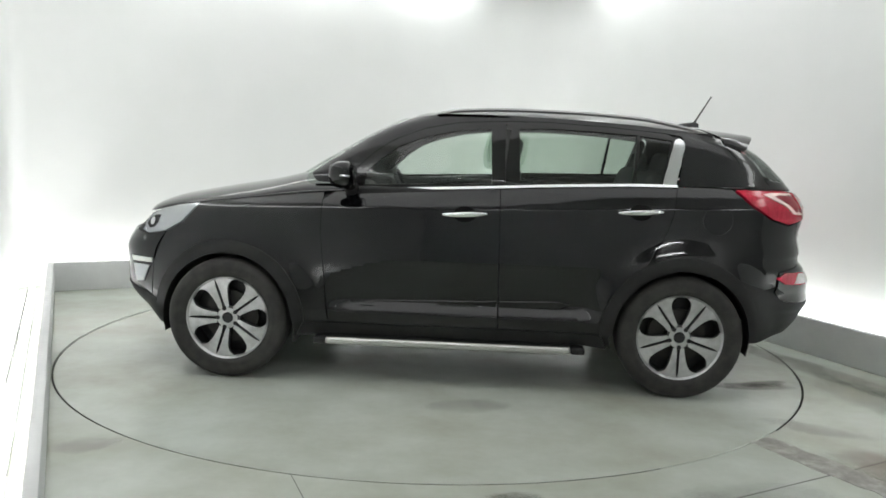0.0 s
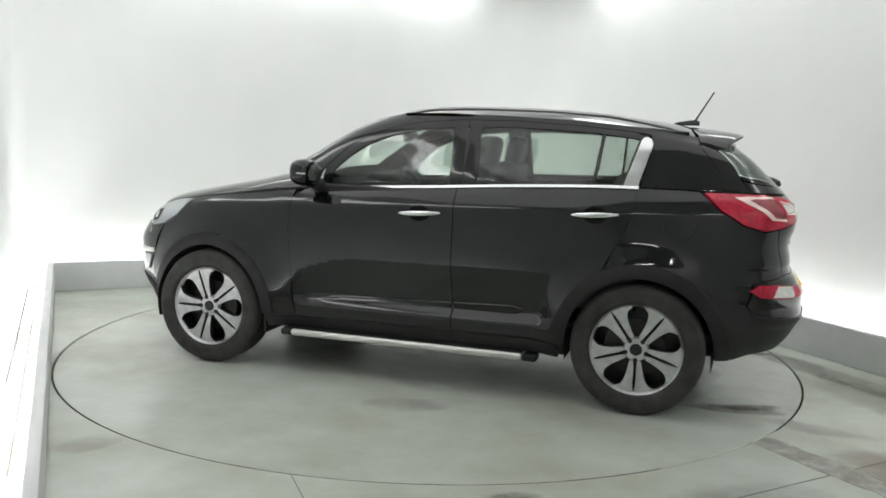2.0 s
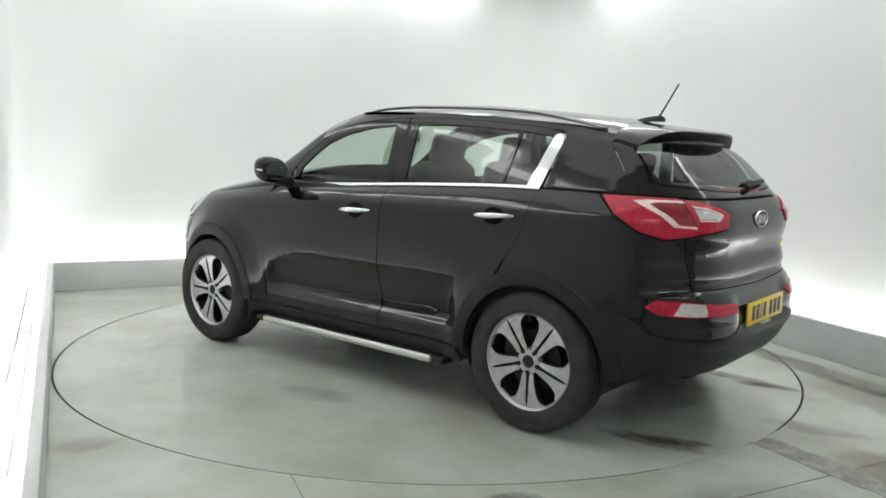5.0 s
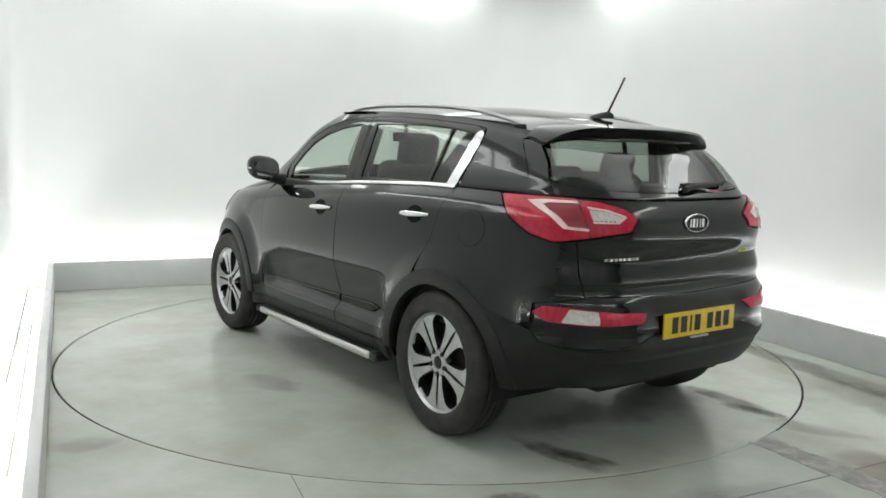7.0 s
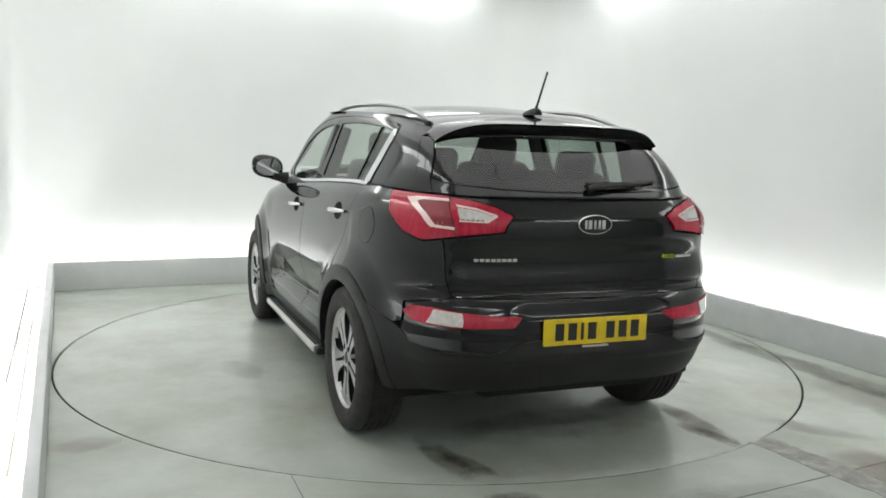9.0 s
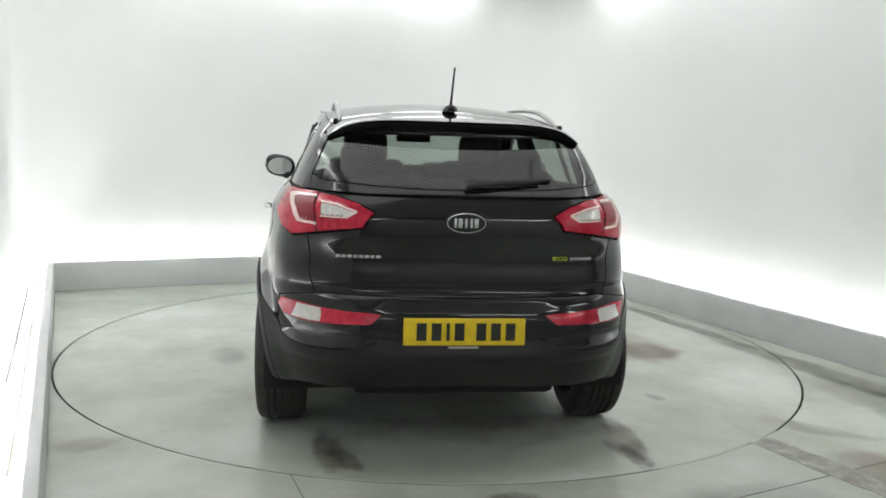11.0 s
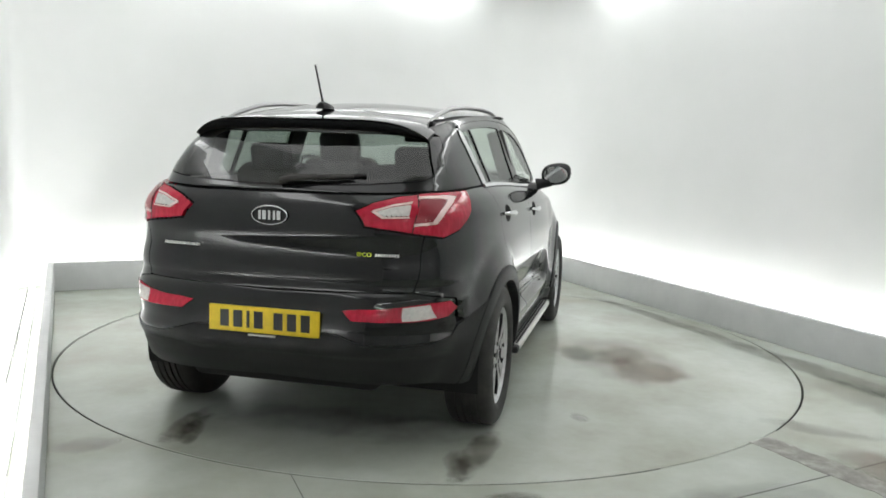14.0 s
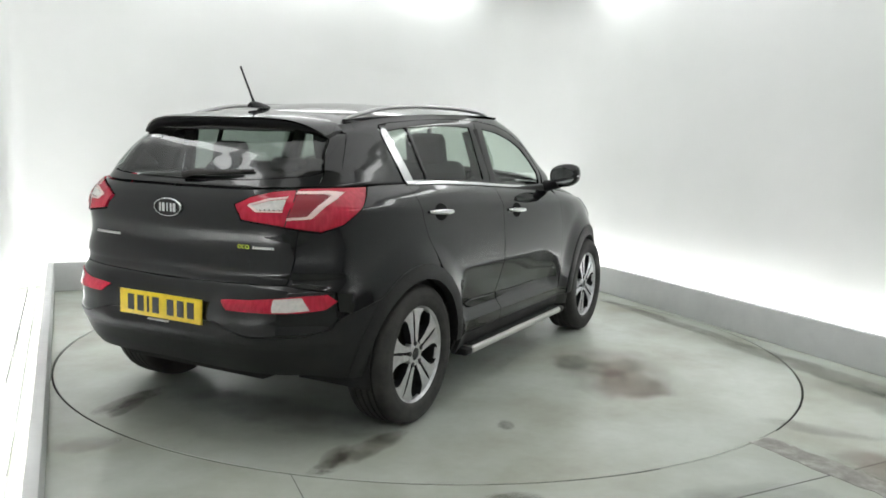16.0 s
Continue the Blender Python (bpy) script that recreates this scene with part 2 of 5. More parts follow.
def run(a, b, off_in, off_out, z0, z1, grow_a=0.0, grow_b=0.0):
    """An upright bar along the floor line a-b, standing between two distances outside of it."""
    d = (b - a).normalized()
    out = Vector((-d.y, d.x))
    bm = bmesh.new()
    m = Matrix(((d.x, out.x, 0, a.x), (d.y, out.y, 0, a.y), (0, 0, 1, 0), (0, 0, 0, 1)))
    box(bm, (-grow_a, off_in, z0), ((b - a).length + grow_b, off_out, z1), m, 0.005)
    return bm


def build_floor():
    bm = bmesh.new()
    n, far = 128, 14.0
    rings = []
    for r in (RING + 0.007, 2.9, 4.0, 6.0, far):
        rings.append([bm.verts.new((r * math.cos(2 * math.pi * k / n), r * math.sin(2 * math.pi * k / n), 0)) for k in range(n)])
    low = [bm.verts.new((v.co.x, v.co.y, -0.06)) for v in rings[0]]
    for a, b in zip([low] + rings, rings):
        for k in range(n):
            bm.faces.new((a[k], b[k], b[(k + 1) % n], a[(k + 1) % n]))
    bmesh.ops.recalc_face_normals(bm, faces=bm.faces)
    ob = finish("floor", bm, M["floor"], None, False)
    tagged(ob, "worn grey-green painted floor with damp stains", "floor", kind="structure")
    bm = bmesh.new()
    bmesh.ops.create_circle(bm, cap_ends=True, radius=RING + 0.2, segments=96, matrix=pose(0, 0, -0.06))
    tagged(finish("turntable_pit", bm, M["groove"], None, False), "dark pit below the turntable rim", "pit", kind="structure")


def build_room():
    lines = (("left", NEAR_L, BACK_L), ("back", BACK_L, BACK_R), ("right", BACK_R, NEAR_R))
    for nm, a, b in lines:
        bm = run(a, b, 0.0, PLINTH_T, 0, PLINTH_H + (0.001 if nm == "back" else 0), -0.002 if nm == "back" else 0, -0.002 if nm == "back" else 0)
        if nm != "back":
            bm.free()
            bm = run(a, b, 0.0, PLINTH_T, 0, PLINTH_H, PLINTH_T if nm == "right" else 0, PLINTH_T if nm == "left" else 0)
        tagged(finish("plinth_" + nm, bm, M["plinth"]), "low pale grey plinth hiding a row of light tubes", "plinth", kind="structure")
    # the wall: one white sheet with rounded corners
    off = GAP_W + PLINTH_T

    def corner(p, q, r, radius):
        d1, d2 = (q - p).normalized(), (r - q).normalized()
        n1, n2 = Vector((-d1.y, d1.x)), Vector((-d2.y, d2.x))
        k = q + (n1 + n2) / (1 + n1.dot(n2)) * off
        turn = math.acos(max(-1, min(1, d1.dot(d2))))
        t = radius * math.tan(turn / 2)
        c = k - d1 * t - n1 * radius
        return [c + (n1 * math.cos(turn * j / 16) + d1 * math.sin(turn * j / 16)) * radius for j in range(17)]

    d0, d3 = (BACK_L - NEAR_L).normalized(), (NEAR_R - BACK_R).normalized()
    path = [NEAR_L + Vector((-d0.y, d0.x)) * off] + corner(NEAR_L, BACK_L, BACK_R, 0.12) + corner(BACK_L, BACK_R, NEAR_R, 0.75) + [NEAR_R + Vector((-d3.y, d3.x)) * off]
    bm = bmesh.new()
    cols = []
    for k, p in enumerate(path):
        d = (path[min(k + 1, len(path) - 1)] - path[max(k - 1, 0)]).normalized()
        o = p + Vector((-d.y, d.x)) * 0.10
        cols.append([bm.verts.new((p.x, p.y, 0)), bm.verts.new((p.x, p.y, WALL_H)), bm.verts.new((o.x, o.y, WALL_H)), bm.verts.new((o.x, o.y, 0))])
    for a, b in zip(cols, cols[1:]):
        for k in range(4):
            bm.faces.new((a[k], a[(k + 1) % 4], b[(k + 1) % 4], b[k]))
    bm.faces.new(cols[0])
    bm.faces.new(cols[-1])
    bmesh.ops.recalc_face_normals(bm, faces=bm.faces)
    tagged(finish("wall_booth", bm, M["wall"]), "smooth white booth wall glowing at its foot", "wall", kind="structure")
    # the dark joint on the trough floor behind the left plinth
    ja, jb = Vector((-2.39, -1.22)), Vector((-3.62, 1.56))
    jd = (jb - ja).normalized()
    bm = bmesh.new()
    box(bm, (0, -0.003, 0.0), ((jb - ja).length, 0.003, 0.003), Matrix.Translation((ja.x, ja.y, 0.001)) @ Matrix.Rotation(math.atan2(jd.y, jd.x), 4, "Z"))
    tagged(finish("wall_joint", bm, M["groove"], None, False), "thin dark joint at the foot of the booth wall", "joint", kind="structure")
    wl, wr, wb, t = -2.75, 2.95, 3.35, 0.12
    slab("ceiling", (wl - t - 0.3, FRONT - 1.3, WALL_H + 0.002), (wr + t + 0.3, wb + t, WALL_H + 0.1), M["wall"], "white booth ceiling", "ceiling")
    # dim unseen workshop added in front of the booth; its tones shape reflections
    slab("wall_front", (-5.0, -7.1, 0), (4.5, -7.0, 3.5), M["backroom"], "unseen white workshop wall, added to lift reflections in the paint", "wall")
    slab("wall_side_1", (-5.1, -7.1, 0), (-5.0, FRONT - 0.9, 3.5), M["backroom"], "unseen white workshop wall, added to lift reflections in the paint", "wall")
    slab("wall_side_2", (4.5, -7.1, 0), (4.6, FRONT - 0.9, 3.5), M["backroom"], "unseen white workshop wall, added to lift reflections in the paint", "wall")
    slab("wall_beside_1", (-5.0, FRONT - 1.0, 0), (wl - t, FRONT - 0.9, 3.5), M["backroom"], "unseen white wall added beside the booth opening for reflections", "wall")
    slab("wall_return", (-2.87, FRONT - 1.0, 0), (-2.775, -3.03, 3.5), M["backroom"], "unseen white wall added beside the booth opening for reflections", "wall")
    slab("wall_beside_2", (2.86, FRONT - 1.0, 0), (4.5, FRONT - 0.9, 3.5), M["backroom"], "unseen white wall added beside the booth opening for reflections", "wall")
    slab("wall_over", (wl - t, FRONT - 1.4, WALL_H + 0.104), (wr + t, FRONT - 1.3, 3.5), M["backroom"], "unseen white wall added over the booth opening for reflections", "wall")
    slab("ceiling_front", (-5.1, -7.1, 3.5), (4.6, FRONT - 0.9, 3.6), M["backroof"], "unseen grey workshop ceiling, added to darken upper reflections", "ceiling")

    def batten(name, a, b, off_, z, glow_mat, label):
        d = (b - a).normalized()
        mid = (a + b) / 2 + Vector((-d.y, d.x)) * off_
        th = empty(name, Matrix.Translation((mid.x, mid.y, z)) @ Matrix.Rotation(math.atan2(d.y, d.x), 4, "Z"))
        h = (b - a).length / 2
        up = -1 if z > 1 else 1
        bm = bmesh.new()
        box(bm, (-h, -0.03, min(-0.035 * up, -0.012 * up)), (h, 0.03, max(-0.035 * up, -0.012 * up)), None, 0.004)
        part("housing", bm, M["plinth"], th)
        bm = bmesh.new()
        if glow_mat is not M["tube_top"]:
            tube(bm, [(-h + 0.02, 0, 0.008 * up), (h - 0.02, 0, 0.008 * up)], 0.018, 8)
            part("tube", bm, glow_mat, th, "glowing fluorescent tube")
        else:
            box(bm, (-h + 0.01, -0.11, -0.02), (h - 0.01, 0.11, 0.011), None, 0.006)
            part("diffuser", bm, glow_mat, th, "glowing white diffuser")
        return tagged(th, label, "light fitting", "tube lights round the booth")

    c = GAP_W / 2 + PLINTH_T
    for nm, a, b in lines:
        count = 3 if nm == "back" else 4
        for k in range(count):
            batten("batten_light", a.lerp(b, (k + 0.02) / count), a.lerp(b, (k + 0.98) / count), c, 0.036, M["tube"], "fluorescent batten light lying behind the plinth")
    top_runs = [(NEAR_L, BACK_L, u, u + 0.21) for u in (0.06, 0.29, 0.52, 0.75)]
    top_runs += [(BACK_L, BACK_R, u, u + 0.22) for u in (0.14, 0.38, 0.64)]
    top_runs += [(BACK_R, NEAR_R, u, u + 0.17) for u in (0.10, 0.30, 0.50, 0.70)]
    for p, q, u0, u1 in top_runs:
        a, b = p.lerp(q, u0), p.lerp(q, u1)
        batten("batten_light", a, b, 0.13, 3.115, M["tube_top"], "fluorescent batten light under the ceiling by the wall")
    # the workshop's own tubes
    for x in (-3.2, -0.6, 2.0):
        a, b = (room @ Vector((x - 0.75, -6.1, 0))).xy, (room @ Vector((x + 0.75, -6.1, 0))).xy
        th = batten("workshop_light", a, b, 0.0, 3.455, M["tube_shop"], "fluorescent batten light on the workshop ceiling")
        tagged(th, "fluorescent batten light on the workshop ceiling", "light fitting", "workshop lights")
    # added fill: unseen glowing panels over the turntable brighten floor and car
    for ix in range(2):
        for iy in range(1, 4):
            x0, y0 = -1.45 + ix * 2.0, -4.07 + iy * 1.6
            th = empty("fill_panel", room @ pose(x0 + 0.45, y0 + 0.6, WALL_H))
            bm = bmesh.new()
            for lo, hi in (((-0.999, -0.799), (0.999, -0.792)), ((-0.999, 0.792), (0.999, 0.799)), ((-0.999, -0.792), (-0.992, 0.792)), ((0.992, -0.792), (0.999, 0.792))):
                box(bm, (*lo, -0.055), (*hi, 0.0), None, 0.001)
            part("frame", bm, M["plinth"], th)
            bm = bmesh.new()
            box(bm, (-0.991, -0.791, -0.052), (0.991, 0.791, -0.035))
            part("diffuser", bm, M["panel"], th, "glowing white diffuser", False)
            tagged(th, "white square fill panel, added unseen over the turntable", "ceiling light", "ceiling lights over the turntable")


# ---- the turntable ----
def film_patch(name, material, outline, z, parent, m, label):
    """A thin irregular film of grime on the floor: outline by length, width and a seed."""
    length, width, seed = outline
    rnd = random.Random(seed)
    bm = bmesh.new()
    layer = bm.verts.layers.float.new("film")
    n = 28
    wob = [1 + 0.28 * (rnd.random() - 0.5) for _ in range(n)]
    wob = [(wob[k - 1] + 2 * wob[k] + wob[(k + 1) % n]) / 4 for k in range(n)]
    rings = []
    for r, a in ((0.3, 1.0), (0.6, 0.9), (0.82, 0.5), (1.0, 0.0)):
        ring = []
        for k in range(n):
            an = 2 * math.pi * k / n
            v = bm.verts.new(m @ Vector((length / 2 * r * wob[k] * math.cos(an), width / 2 * r * wob[k] * math.sin(an), z)))
            v[layer] = a
            ring.append(v)
        rings.append(ring)
    f = bm.faces.new(rings[0])
    for a, b in zip(rings, rings[1:]):
        for k in range(n):
            bm.faces.new((a[k], b[k], b[(k + 1) % n], a[(k + 1) % n]))
    return finish(name, bm, material, parent, False, label)


def build_turntable():
    th = empty("turntable")
    bm = bmesh.new()
    n = 160
    rings = [[bm.verts.new((r * math.cos(2 * math.pi * k / n), r * math.sin(2 * math.pi * k / n), z)) for k in range(n)]
             for r, z in ((0.6, 0), (1.4, 0), (2.1, 0), (RING - 0.026, 0))]
    bm.faces.new(rings[0])
    for a, b in zip(rings, rings[1:]):
        for k in range(n):
            bm.faces.new((a[k], b[k], b[(k + 1) % n], a[(k + 1) % n]))
    part("deck", bm, M["disc"], th, "", False)
    bm = bmesh.new()
    lathe(bm, [(RING - 0.026, 0.0), (RING - 0.024, 0.0), (RING - 0.008, 0.0), (RING - 0.005, -0.003), (RING - 0.005, -0.05)], Matrix.Identity(4), n)
    bmesh.ops.recalc_face_normals(bm, faces=bm.faces)
    # rim's side coloured near black to paint the shade inside the gap
    for f in bm.faces:
        f.material_index = 1 if f.calc_center_median().z < -0.002 else 0
    part("rim", bm, [M["disc"], M["groove"]], th, "painted steel edge of the turntable", False)

    def grime(kind, x, y, turn, length, width, seed, label, z=0.0015):
        film_patch("stain", M[kind], (length, width, seed), z, th, pose(x, y, 0, 0, 0, turn), label)

    track = "dark brown tyre grime on the paint"
    grime("stain_dark", -2.03, 0.71, 5, 0.66, 0.19, 1, track)
    grime("stain_dark", -2.12, 0.64, 20, 0.40, 0.14, 2, track, 0.0022)
    grime("stain_dark", -1.96, -0.74, -4, 0.85, 0.19, 3, track)
    grime("stain_dark", -2.12, -0.68, 15, 0.42, 0.14, 4, track, 0.0022)
    grime("stain_rust", -0.22, -1.52, 20, 0.75, 0.50, 5, "faint rusty stain on the paint")
    grime("stain_rust", 0.15, -1.30, -10, 0.60, 0.36, 6, "faint rusty stain on the paint", 0.0022)
    grime("stain_faint", 0.05, -1.35, 25, 1.50, 0.95, 10, "broad faint brown smear on the paint", 0.0008)
    grime("stain_faint", -1.75, 0.02, 90, 1.70, 0.60, 11, "broad faint brown smear on the paint", 0.0008)
    grime("stain_grey", 0.10, -1.02, 10, 0.50, 0.30, 7, "dark damp patch on the paint", 0.0029)
    grime("stain_grey", -1.29, -1.16, 30, 0.19, 0.12, 8, "small dark oil spot")
    grime("stain_faint", -0.32, 1.37, 15, 0.55, 0.30, 9, "grey scuff on the paint")
    tagged(th, "round grey-green painted turntable with tyre grime, flush with the floor", "turntable")
    return th


# ---- the car's skin: plan outlines stacked by height ----
def curve(pts):
    """A smooth monotone curve through (t, value) pairs."""
    xs, ys = [p[0] for p in pts], [p[1] for p in pts]
    n = len(xs)
    d = [(ys[i + 1] - ys[i]) / (xs[i + 1] - xs[i]) for i in range(n - 1)]
    s = [d[0]] + [0.0 if d[i - 1] * d[i] <= 0 else 2 * d[i - 1] * d[i] / (d[i - 1] + d[i]) for i in range(1, n - 1)] + [d[-1]]

    def f(x):
        if x <= xs[0]:
            return ys[0]
        if x >= xs[-1]:
            return ys[-1]
        lo, hi = 0, n - 1
        while hi - lo > 1:
            mid = (lo + hi) // 2
            if xs[mid] <= x:
                lo = mid
            else:
                hi = mid
        h = xs[hi] - xs[lo]
        t = (x - xs[lo]) / h
        return ((1 + 2 * t) * (1 - t) ** 2 * ys[lo] + t * (1 - t) ** 2 * h * s[lo] + t * t * (3 - 2 * t) * ys[hi] + t * t * (t - 1) * h * s[hi])
    return f


def smooth(a, b, x):
    t = min(1.0, max(0.0, (x - a) / (b - a)))
    return t * t * (3 - 2 * t)


XM = -0.3
HUBS = (1.32, -1.32)
HUB_Z = 0.358


class Wrap:
    """A skin wrapped from the rear centre round the side to the front centre."""

    def __init__(self, levels, z0, z1, shape=None):
        lo, hi = levels[0][0], levels[-1][0]
        cols = [curve([((row[0] - lo) / (hi - lo), row[k]) for row in levels]) for k in range(1, 6)]
        self.xr, self.xf, self.w, self.nr, self.nf = cols
        self.z0, self.z1, self.shape = curve(z0), curve(z1), shape

    def flat(self, phi, v):
        w = self.w(v)
        if phi < 0:
            n, a = self.nr(v), XM - self.xr(v)
            return XM - a * abs(math.sin(phi)) ** (2 / n), w * abs(math.cos(phi)) ** (2 / n)
        n, a = self.nf(v), self.xf(v) - XM
        return XM + a * abs(math.sin(phi)) ** (2 / n), w * abs(math.cos(phi)) ** (2 / n)

    def raw(self, phi, z):
        x = self.flat(phi, 0.5)[0]
        v = 0.5
        for _ in range(3):
            v = (z - self.z0(x)) / (self.z1(x) - self.z0(x))
            v = min(1.0, max(0.0, v))
            x, y = self.flat(phi, v)
        return Vector((x, y, z))

    def normal(self, phi, z, fn=None):
        fn = fn or self.at
        e = 0.004
        p0, p1 = max(-math.pi / 2 + 1e-4, phi - e), min(math.pi / 2 - 1e-4, phi + e)
        a = fn(p1, z) - fn(p0, z)
        b = fn(phi, z + 0.004) - fn(phi, z - 0.004)
        n = a.cross(b)
        if n.length < 1e-9:
            return Vector((0, 1, 0))
        n.normalize()
        return -n

    def at(self, phi, z):
        p = self.raw(phi, z)
        if self.shape:
            d = self.shape(p)
            if d:
                n = self.normal(phi, z, self.raw)
                return p + n * d
        return p

    def side(self, x, z):
        """phi of the side point at x and z."""
        lo, hi = -math.pi / 2, math.pi / 2
        for _ in range(40):
            mid = (lo + hi) / 2
            if self.raw(mid, z).x < x:
                lo = mid
            else:
                hi = mid
        return (lo + hi) / 2

    def rear(self, y, z):
        """phi of the rear point at y and z."""
        lo, hi = -math.pi / 2, 0.0
        for _ in range(40):
            mid = (lo + hi) / 2
            if self.raw(mid, z).y < y:
                lo = mid
            else:
                hi = mid
        return (lo + hi) / 2

    def nose(self, y, z):
        lo, hi = 0.0, math.pi / 2
        for _ in range(40):
            mid = (lo + hi) / 2
            if self.raw(mid, z).y > y:
                lo = mid
            else:
                hi = mid
        return (lo + hi) / 2


def body_shape(p):
    """Relief of the lower skin: arch flares, hollow doors, shoulder and tailgate folds."""
    d = 0.0
    if p.x > -2.0 and p.x < 1.9:
        r = min(math.hypot(p.x - h, p.z - HUB_Z) for h in HUBS)
        d += 0.037 * (1 - smooth(0.41, 0.60, r)) * smooth(0.20, 0.30, p.z)
        d += 0.012 * smooth(0.75, 1.10, p.x) * math.exp(-((p.z - 0.93) / 0.12) ** 2)
        inside = smooth(-0.88, -0.76, p.x) * (1 - smooth(0.60, 0.76, p.x))
        top = 0.735 - 0.10 * smooth(0.35, 0.80, p.x)
        u = min(1.0, max(0.0, (top - p.z) / 0.235))
        d -= 0.062 * inside * u * min(1.0, u * 10) * smooth(0.42, 0.50, p.z)
        d += 0.006 * math.exp(-((p.z - 1.055 + 0.03 * (p.x + 0.3)) / 0.035) ** 2)
    if p.x < -1.75:
        k = smooth(-1.75, -2.05, p.x)
        d += k * (0.014 * smooth(0.80, 0.84, p.z) * (1 - smooth(0.86, 0.93, p.z)) + 0.008 * math.exp(-((p.z - 1.03) / 0.05) ** 2))
        d += k * 0.012 * smooth(0.49, 0.53, p.z) * (1 - smooth(0.565, 0.60, p.z))
        d += k * 0.012 * smooth(0.70, 0.742, p.z) * (1 - smooth(0.748, 0.782, p.z))
        if abs(p.y) < 0.42:
            d -= 0.020 * (1 - smooth(0.28, 0.42, abs(p.y))) * smooth(0.54, 0.575, p.z) * (1 - smooth(0.71, 0.76, p.z))
    return d


def cabin_shape(p):
    """The cabin is widest at the front doors."""
    return 0.034 * smooth(-1.0, 0.15, p.x) * smooth(1.13, 1.22, p.z) * (1 - 0.6 * smooth(0.35, 0.75, p.x))


BELT = [(-2.2, 1.195), (-1.9, 1.205), (-1.6, 1.215), (-1.19, 1.217), (-0.63, 1.199), (-0.15, 1.173), (0.54, 1.137)]
LOWER = Wrap(
    [(0.27, -2.06, 2.00, 0.855, 4.3, 4.2), (0.36, -2.130, 2.08, 0.880, 4.4, 4.3), (0.45, -2.165, 2.12, 0.892, 4.4, 4.3),
     (0.55, -2.175, 2.135, 0.898, 4.5, 4.3), (0.62, -2.168, 2.135, 0.901, 4.6, 4.3), (0.70, -2.118, 2.135, 0.901, 5.0, 4.3),
     (0.78, -2.085, 2.14, 0.899, 5.2, 4.3), (0.86, -2.075, 2.145, 0.895, 5.2, 4.3), (0.93, -2.085, 2.135, 0.889, 5.0, 4.3),
     (1.00, -2.100, 2.115, 0.881, 4.8, 4.2), (1.08, -2.105, 2.08, 0.866, 4.8, 4.2), (1.14, -2.085, 2.04, 0.840, 4.9, 4.2),
     (1.20, -2.045, 2.01, 0.785, 5.0, 4.2)],
    [(-2.2, 0.375), (-2.0, 0.335), (-1.75, 0.30), (-1.4, 0.27), (0.0, 0.27), (1.4, 0.27), (1.75, 0.28), (2.0, 0.36), (2.2, 0.40)],
    BELT + [(0.8, 1.118), (1.1, 1.080), (1.5, 1.025), (1.8, 0.972), (2.2, 0.88)], body_shape)
UPPER = Wrap(
    [(1.20, -2.045, 1.00, 0.778, 5.0, 8.0), (1.25, -2.010, 0.93, 0.757, 5.4, 9.0), (1.35, -1.940, 0.775, 0.713, 6.5, 9.0),
     (1.45, -1.870, 0.58, 0.672, 7.0, 9.0), (1.50, -1.825, 0.46, 0.648, 7.0, 8.0), (1.56, -1.76, 0.31, 0.604, 6.0, 5.0)],
    BELT + [(0.9, 1.16), (1.2, 1.20)],
    [(-1.9, 1.43), (-1.75, 1.455), (-1.55, 1.497), (-1.3, 1.535), (-1.0, 1.565), (-0.7, 1.582), (-0.3, 1.588), (0.0, 1.577), (0.2, 1.560), (0.45, 1.545)],
    cabin_shape)

# evenly spaced measure along the wrap, by the outline at mid height
_N = 600
_PH = [-math.pi / 2 + math.pi * k / _N for k in range(_N + 1)]


def arc_table(wrap, v):
    pts = [Vector(wrap.flat(p, v)) for p in _PH]
    out = [0.0]
    for a, b in zip(pts, pts[1:]):
        out.append(out[-1] + (b - a).length)
    return out


ARCS = {id(LOWER): arc_table(LOWER, 0.6), id(UPPER): arc_table(UPPER, 0.4)}


def to_s(wrap, phi):
    return float(np.interp(phi, _PH, ARCS[id(wrap)]))


def to_phi(wrap, s):
    return float(np.interp(s, ARCS[id(wrap)], _PH))


def S(wrap, x, z):
    return to_s(wrap, wrap.side(x, z)), z


def R(wrap, y, z):
    return (0.0 if y <= 0 else to_s(wrap, wrap.rear(y, z))), z


def F(wrap, y, z):
    return (ARCS[id(wrap)][-1] if y <= 0 else to_s(wrap, wrap.nose(y, z))), z


def side_poly(wrap, pts):
    dense = [pts[0]]
    for a, b in zip(pts, pts[1:]):
        n = max(1, int(math.hypot(b[0] - a[0], b[1] - a[1]) / 0.04))
        dense += [(a[0] + (b[0] - a[0]) * k / n, a[1] + (b[1] - a[1]) * k / n) for k in range(1, n + 1)]
    return [S(wrap, x, z) for x, z in dense]


def arc(cx, cz, r, a0, a1, n=18):
    return [(cx + r * math.cos(radians(a0 + (a1 - a0) * k / n)), cz + r * math.sin(radians(a0 + (a1 - a0) * k / n))) for k in range(n + 1)]


